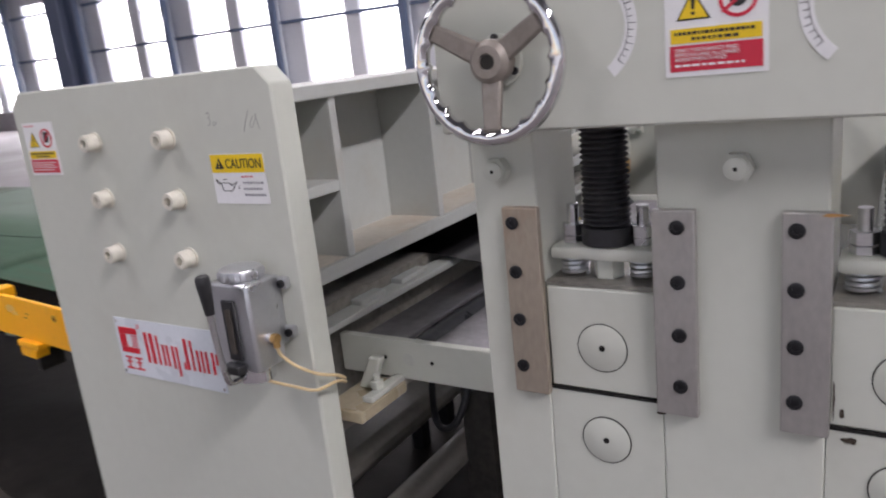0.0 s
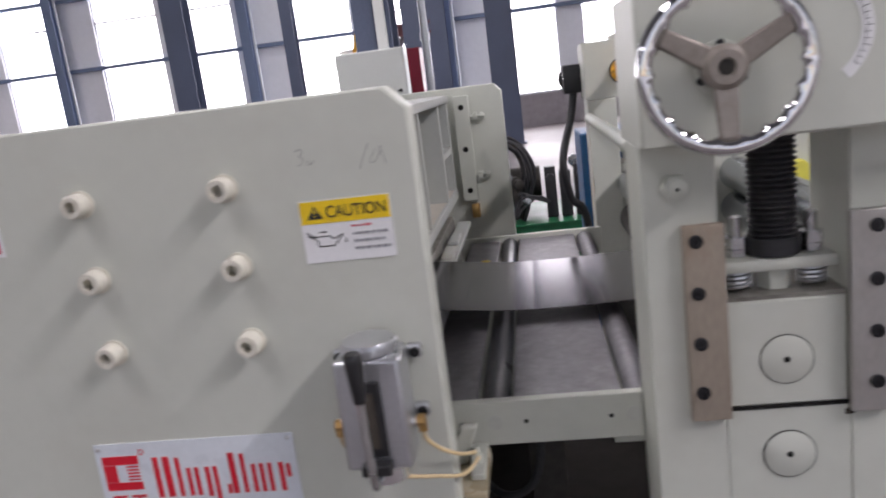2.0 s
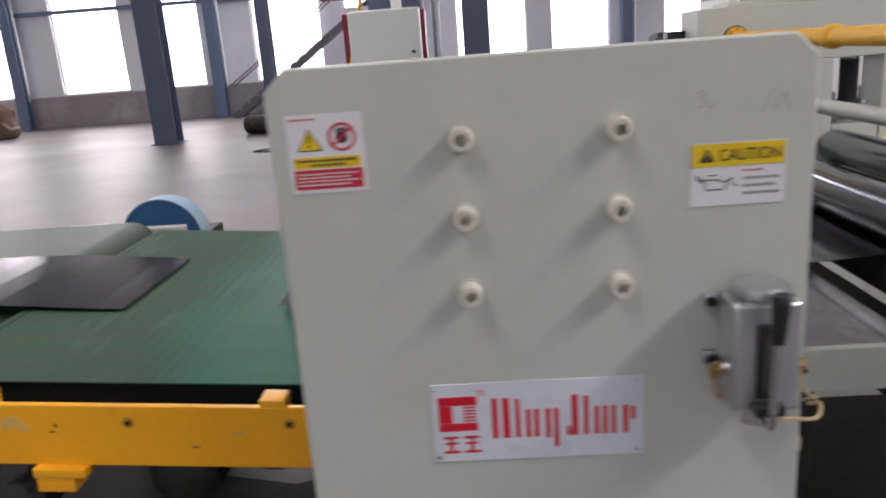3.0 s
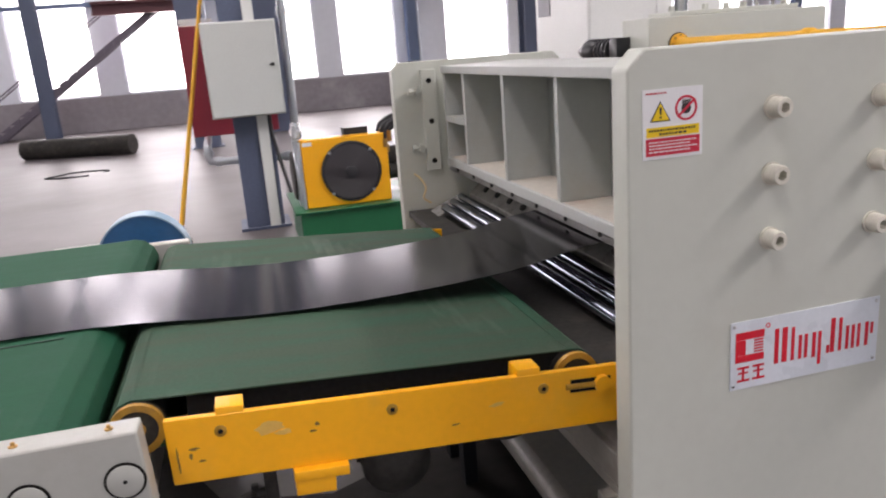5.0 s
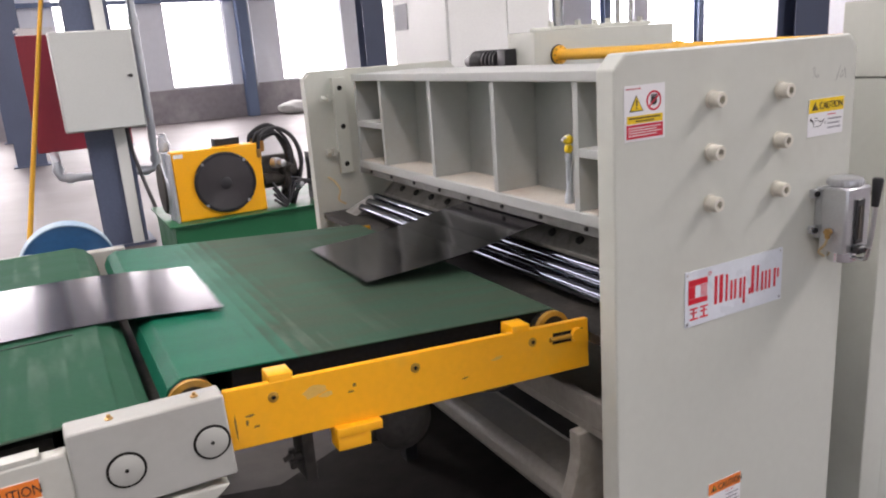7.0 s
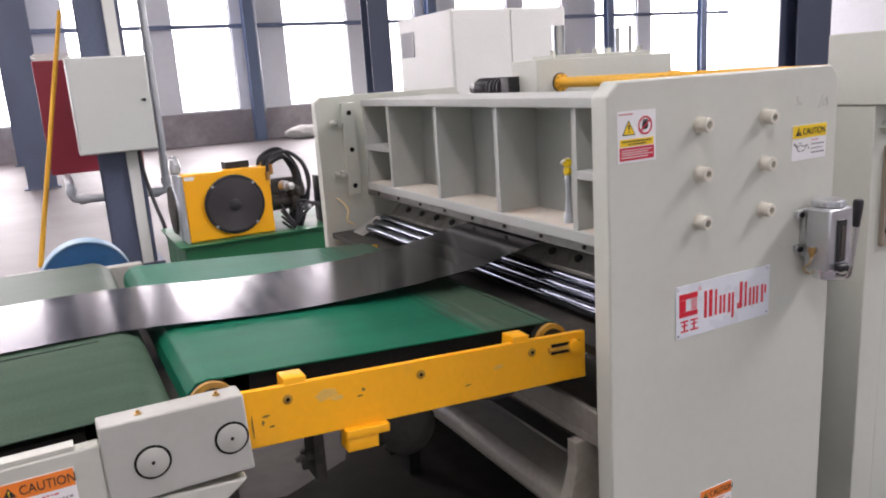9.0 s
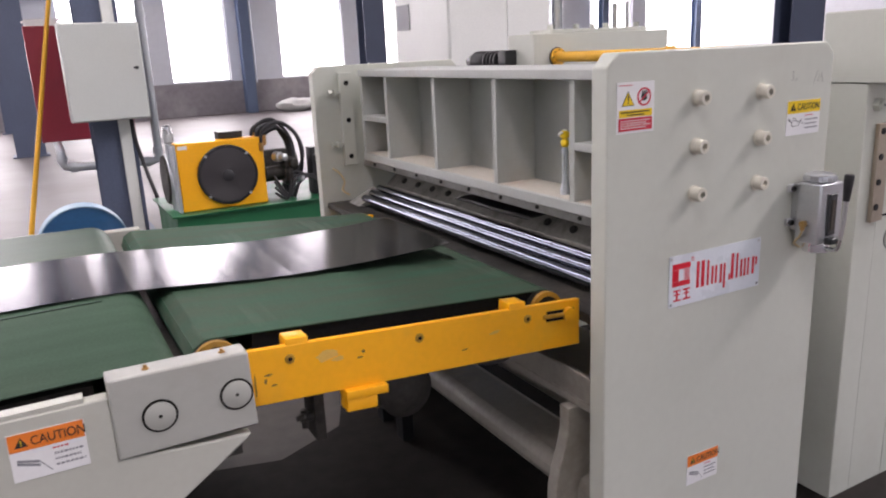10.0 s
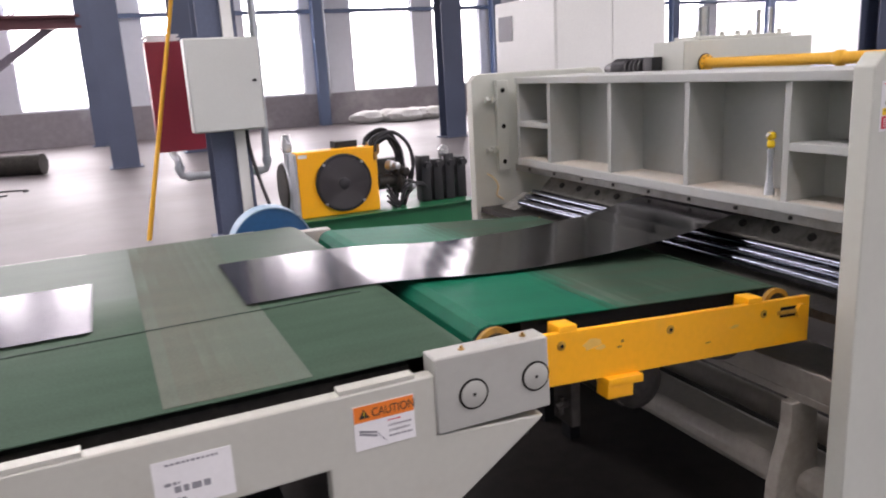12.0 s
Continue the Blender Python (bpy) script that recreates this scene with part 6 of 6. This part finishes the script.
def build_blue_guard():
    g = thing("blue_guard", "blue half-round drive guard beside the belt conveyor", "guard", at=(-2.75, 3.0, 0.9))
    # the rim's paler blue has the window light put into it
    bm = B()
    n = 20
    ring = [(-2.76 + r * math.cos(math.pi * i / n), 0.89 + r * math.sin(math.pi * i / n)) for r, order in ((0.17, range(n + 1)), (0.165, range(n, -1, -1))) for i in order]
    prism(bm, ring, "y", 2.80, 2.90)
    part("shell", bm, BLUE_LIT, g, "worn blue rim, lightened where it faces the windows")
    bm = B()
    prism(bm, [(-2.76 + 0.164 * math.cos(math.pi * i / n), 0.89 + 0.164 * math.sin(math.pi * i / n)) for i in range(n + 1)], "y", 2.806, 2.82)
    part("face", bm, BLUE, g, "dark blue guard face")
    bm = B()
    box(bm, -2.92, -2.60, 2.82, 3.08, 0.0, 0.889)
    part("stand", bm, DARK, g)
    bm = B()
    tube(bm, (-2.76, 2.821, 0.955), (-2.76, 2.98, 0.955), 0.06)
    part("sprocket", bm, DARK, g)


build_blue_guard()


def build_stairs():
    """Steel stair and platform along the far wall."""
    s = thing("steel_staircase", "dark steel staircase rising along the far wall", "staircase", at=(-8.8, 22.9, 0))
    x0, z0, x1, z1 = -8.7, 0.0, -3.9, 3.3
    for y in (22.45, 22.95):
        bm = B()
        prism(bm, [(x0, z0), (x0 + 0.25, z0), (x1, z1 - 0.1), (x1, z1 + 0.1)], "y", y, y + 0.05)
        part("stringer", bm, STAIR, s)
        bm = B()
        tube(bm, (x0, y, z0 + 0.9), (x1, y, z1 + 0.95), 0.022, 8)
        part("handrail", bm, STAIR, s)
    n = 18
    for i in range(n):
        k = (i + 0.5) / n
        x, z = x0 + (x1 - x0) * k, z0 + (z1 - z0) * k
        bm = B()
        box(bm, x - 0.12, x + 0.12, 22.5, 22.95, z, z + 0.03)
        part("tread", bm, STAIR, s)
        bm = B()
        prism(bm, [(x - 0.13, z), (x + 0.13, z + 0.005), (x + 0.13, z + 0.17)], "y", 22.40, 22.44)
        part("step_plate", bm, STAIR, s)
    p = thing("steel_platform", "dark red-brown steel platform beam along the far wall", "platform", at=(-6, 22.5, 3.3))
    for z0, z1 in ((3.10, 3.17), (3.38, 3.45)):
        bm = B()
        box(bm, -5.6, -3.35, 22.15, 22.42, z0, z1)
        part("flange", bm, MAROON, p)
    bm = B()
    box(bm, -5.6, -3.35, 22.27, 22.30, 3.171, 3.379)
    part("web", bm, MAROON, p)
    bm = B()
    box(bm, -5.6, -3.35, 22.43, 23.0, 3.40, 3.44)
    part("deck", bm, STAIR, p)


# stair colour is lifted for the haze before the windows
STAIR = material("dark_stair_paint", (0.17, 0.145, 0.18), 0.55, 0, 0.15, 3, 40)
build_stairs()


def build_floor_clutter():
    bm = B()
    tube(bm, (-4.40, 16.1, 0.2), (-6.6, 17.0, 0.2), 0.2)
    tagged(part("steel_roll", bm, DARK), "dark round steel roll lying on the floor", "steel roll")
    bm = B()
    pipe(bm, [(-5.0 + 0.42 * math.cos(t) + 0.1 * math.sin(3 * t), 13.4 + 0.32 * math.sin(t), 0.012) for t in (0.25 * k for k in range(22))], 0.012, 6)
    tagged(part("rope", bm, RUBBER), "loose dark cable coil on the floor", "cable")
    rnd = random.Random(4)
    base = thing("bag", "white woven bag lying by the wall", "bag", "bags by the far wall", at=(4.4, 22.4, 0))
    bm = B()
    bmesh.ops.create_uvsphere(bm, u_segments=18, v_segments=12, radius=0.5)
    for v in bm.verts:
        n = noise.noise(v.co * 3.0)
        v.co = Vector((v.co.x * (1.15 + 0.2 * n), v.co.y * (0.7 + 0.2 * n), (v.co.z + 0.42) * (0.42 + 0.1 * n) if v.co.z > -0.42 else 0))
    for f in bm.faces:
        f.smooth = True
    bmesh.ops.translate(bm, verts=bm.verts, vec=(4.4, 22.4, 0.0))
    part("sack", bm, BAG, base)
    for x, y in ((5.2, 22.5), (6.0, 22.3), (5.5, 21.9), (6.6, 22.1), (-20.2, 22.6), (-19.2, 22.5), (-18.4, 22.7)):
        copy_thing(base, pose(x, y, 0, 0, 0, rnd.uniform(-40, 40)))


build_floor_clutter()
SACK_BROWN = material("brown_sacking", (0.16, 0.10, 0.075), 0.85, 0, 0.3, 3, 30)
for _k, (_x, _y, _r) in enumerate(((-15.6, 20.2, 0.55), (-14.7, 20.6, 0.45), (-16.6, 20.0, 0.5), (-15.2, 20.9, 0.6), (-17.4, 20.6, 0.5))):
    _b = B()
    bmesh.ops.create_icosphere(_b, subdivisions=3, radius=_r)
    for _v in _b.verts:
        _n = noise.noise(_v.co * 3.1 + Vector((_k * 7, 0, 0)))
        _v.co = Vector((_v.co.x * (1.1 + 0.5 * _n), _v.co.y * (1 + 0.4 * _n), max(_v.co.z + _r * 0.6, 0) * (0.85 + 0.5 * _n)))
    bmesh.ops.translate(_b, verts=_b.verts, vec=(_x, _y, 0))
    tagged(part("brown_sack", _b, SACK_BROWN), "brown lumpy sack heaped on the factory floor", "sack", "heap of brown sacks")
_b = B()
pipe(_b, [(-0.86, 1.32, 0.95), (-0.835, 1.25, 0.86), (-0.86, 1.22, 0.77), (-0.93, 1.25, 0.74), (-1.0, 1.35, 0.80), (-1.0, 1.4, 0.95)], 0.008, 8, 6)
tagged(part("hanging_cable", _b, RUBBER), "black cable loop hanging under the roller table", "cable")


# ---- what moves ----
CUTS = (1.95, 5.85, 9.75, 13.65)
SHEET_LENGTH, SEGMENT, FEED = 3.11, 3.11 / 37, 0.93
AFTER_CUT = ((0.0, -1.50), (0.05, -1.62), (0.15, -1.72), (0.25, -1.79), (0.35, -1.86), (0.45, -1.92), (0.55, -1.97), (0.65, -2.03), (0.75, -2.10),
             (0.85, -2.19), (1.0, -2.31), (1.15, -2.445), (1.25, -2.565), (1.35, -2.65))
PROFILE = ((-9.0, 1.0305), (-2.80, 1.0305), (-2.66, 1.0255), (-2.39, 0.994), (-2.15, 0.988), (-1.97, 0.991), (-1.77, 1.000), (-1.65, 1.013), (-1.55, 1.037), (-1.47, 1.047), (-1.3, 1.047), (-1.1, 1.036), (-0.95, 1.016), (-0.82, 1.009), (-0.62, 1.011), (-0.42, 1.0245), (9.0, 1.0245))


def tail_x(u):
    """Where a sheet's tail is, u seconds after its cut."""
    if u < -3.9:
        return SHEET_LENGTH + tail_x(u + 3.9)
    if u < 0:
        return min(-1.50 - FEED * u, 1.61)
    if u > 1.35:
        return -2.65 - 0.868 * (u - 1.35)
    return float(np.interp(u, [a for a, _ in AFTER_CUT], [b for _, b in AFTER_CUT]))


def height(x):
    half = 0.13 if x < -1.75 else 0.05
    xs = [x + half * k / 4 for k in range(-4, 5)]
    return float(np.mean(np.interp(xs, [a for a, _ in PROFILE], [b for _, b in PROFILE])))


def droop(x, head):
    """How far a sheet's free end hangs down between the blade and the belt."""
    return float(np.interp(head, (-2.2, -1.95, -1.70, -1.45), (0, 0.012, 0.048, 0))) * max(0.0, 1 - (x - head) / 0.33)


def build_sheets():
    """The strip and the sheets cut from it, in short stiff lengths that bend over the exit."""
    made = []
    n = round(SHEET_LENGTH / SEGMENT)
    bm = B()
    box(bm, -SEGMENT / 2, SEGMENT / 2, SY0, SY1, -0.0015, 0)
    me = mesh_of("length", bm, SHEET)
    for cut in CUTS:
        s = thing("steel_sheet", "thin dark shiny cold-rolled steel sheet running onto the green belts", "steel sheet", "cut steel sheets")
        pieces = []
        for k in range(n):
            ob = new("length", me)
            ob.parent = s
            pieces.append(ob)
        made.append((cut, pieces))
    return made


def loop_point(s, p0, p1, r):
    """A point and the tilt at length s along a belt that runs from p1 (right drum) over the top to p0 (left drum) and back below."""
    a, b = Vector(p1), Vector(p0)
    d = (b - a)
    run = d.length
    d.normalize()
    up = Vector((-d.y, d.x)) if d.x > 0 else Vector((d.y, -d.x))
    tilt = math.atan2(d.y, d.x)
    arc = math.pi * r
    s %= 2 * run + 2 * arc
    if s < run:
        return a + up * r + d * s, 0.0, tilt
    s -= run
    if s < arc:
        t = s / r
        return b + r * (up * math.cos(t) + d * math.sin(t)), t, tilt
    s -= arc
    if s < run:
        return b - up * r - d * s, math.pi, tilt
    s -= run
    t = s / r
    return a - r * (up * math.cos(t) + d * math.sin(t)), math.pi + t, tilt


def loop_pose(s, p0, p1, r):
    p, turn, tilt = loop_point(s, p0, p1, r)
    # local -x runs along the belt; the top of a slat is local +z
    return Matrix.Translation((p.x, 0, p.y)) @ Matrix.Rotation(-turn - (tilt - math.pi), 4, "Y")


def belt_travel(t):
    """Metres that the belts have run by t seconds."""
    total, step, x = 0.0, 0.01, 0.0
    while x < t - 1e-6:
        u = min((x - c for c in CUTS if x - c >= 0), default=9)
        total += step * (0.55 if 0.1 < u < 0.75 else 0.92)
        x += step
    return total


def build_slats(name, count, slat, y0, y1, mat, first=0.0, lift=0.0):
    made = []
    for k in range(count):
        bm = B()
        h = slat / 2
        box(bm, -h, h, y0, y1, -0.003 + lift, lift)
        me = mesh_of(name, bm, mat)
        uv = me.uv_layers.new(name="UVMap")
        for loop in me.loops:
            co = me.vertices[loop.vertex_index].co
            uv.data[loop.index].uv = (first + (k + 0.5) * slat - co.x, co.y)
        ob = new(name, me)
        made.append((first + (k + 0.5) * slat, ob))
    return made


conveyors = [o for o in scene.objects if o.name.startswith("belt_conveyor")]
SHEETS = build_sheets()
_run1 = (Vector(B1_LEFT) - Vector(B1_RIGHT)).length
LOOP1 = 2 * _run1 + 2 * math.pi * B1_R
N1 = round(LOOP1 / 0.03)
BELT1 = build_slats("belt_length", N1, LOOP1 / N1, 1.188, 2.46, BELT)
BELT2 = build_slats("dust_patch", 9, 0.03, 1.07, 2.53, BELT_PALE, 0.0, 0.0014)
CLEAN2 = build_slats("clean_belt_length", 120, 0.035, 1.063, 2.537, BELT_CLEAN2, 0.0, 0.0008)
for _s, _o in BELT1:
    _o.parent = conveyors[0]
    _o.matrix_parent_inverse = conveyors[0].matrix_world.inverted()
for _s, _o in BELT2 + CLEAN2:
    _o.parent = conveyors[1]
    _o.matrix_parent_inverse = conveyors[1].matrix_world.inverted()


def motions():
    for cut, pieces in SHEETS:
        for k, ob in enumerate(pieces):
            rows, last = [], None
            for i in range(121):
                t = i * 0.1
                x = tail_x(t - cut) - (k + 0.5) * SEGMENT
                head = tail_x(t - cut) - SHEET_LENGTH
                za, zb = (height(u) - droop(u, head) for u in (x - SEGMENT / 2, x + SEGMENT / 2))
                rows.append((t, pose(max(x, -8.4), 0, (za + zb) / 2, 0, -math.degrees(math.atan2(zb - za, SEGMENT)), 0)))
            walk(ob, rows)
    times = [round(0.05 * i, 3) for i in range(241)]
    travel = [belt_travel(t) for t in times]
    # the short belt runs evenly; its dusty stretch's front stands 0.64 m along the top run at 7 s
    for s, ob in BELT1:
        walk(ob, [(t, loop_pose(0.74 + 0.797 * (t - 7.0) - s, B1_LEFT, B1_RIGHT, B1_R)) for t in times])
    at12 = belt_travel(12.0)
    for s, ob in BELT2:
        walk(ob, [(t, loop_pose(0.565 + (d - at12) - s, B2_LEFT, B2_RIGHT, B2_R)) for t, d in zip(times, travel)])

    at8 = belt_travel(8.0)
    for s, ob in CLEAN2:
        walk(ob, [(t, loop_pose(4.2 + (d - at8) - s, B2_LEFT, B2_RIGHT, B2_R)) for t, d in zip(times, travel)])


motions()
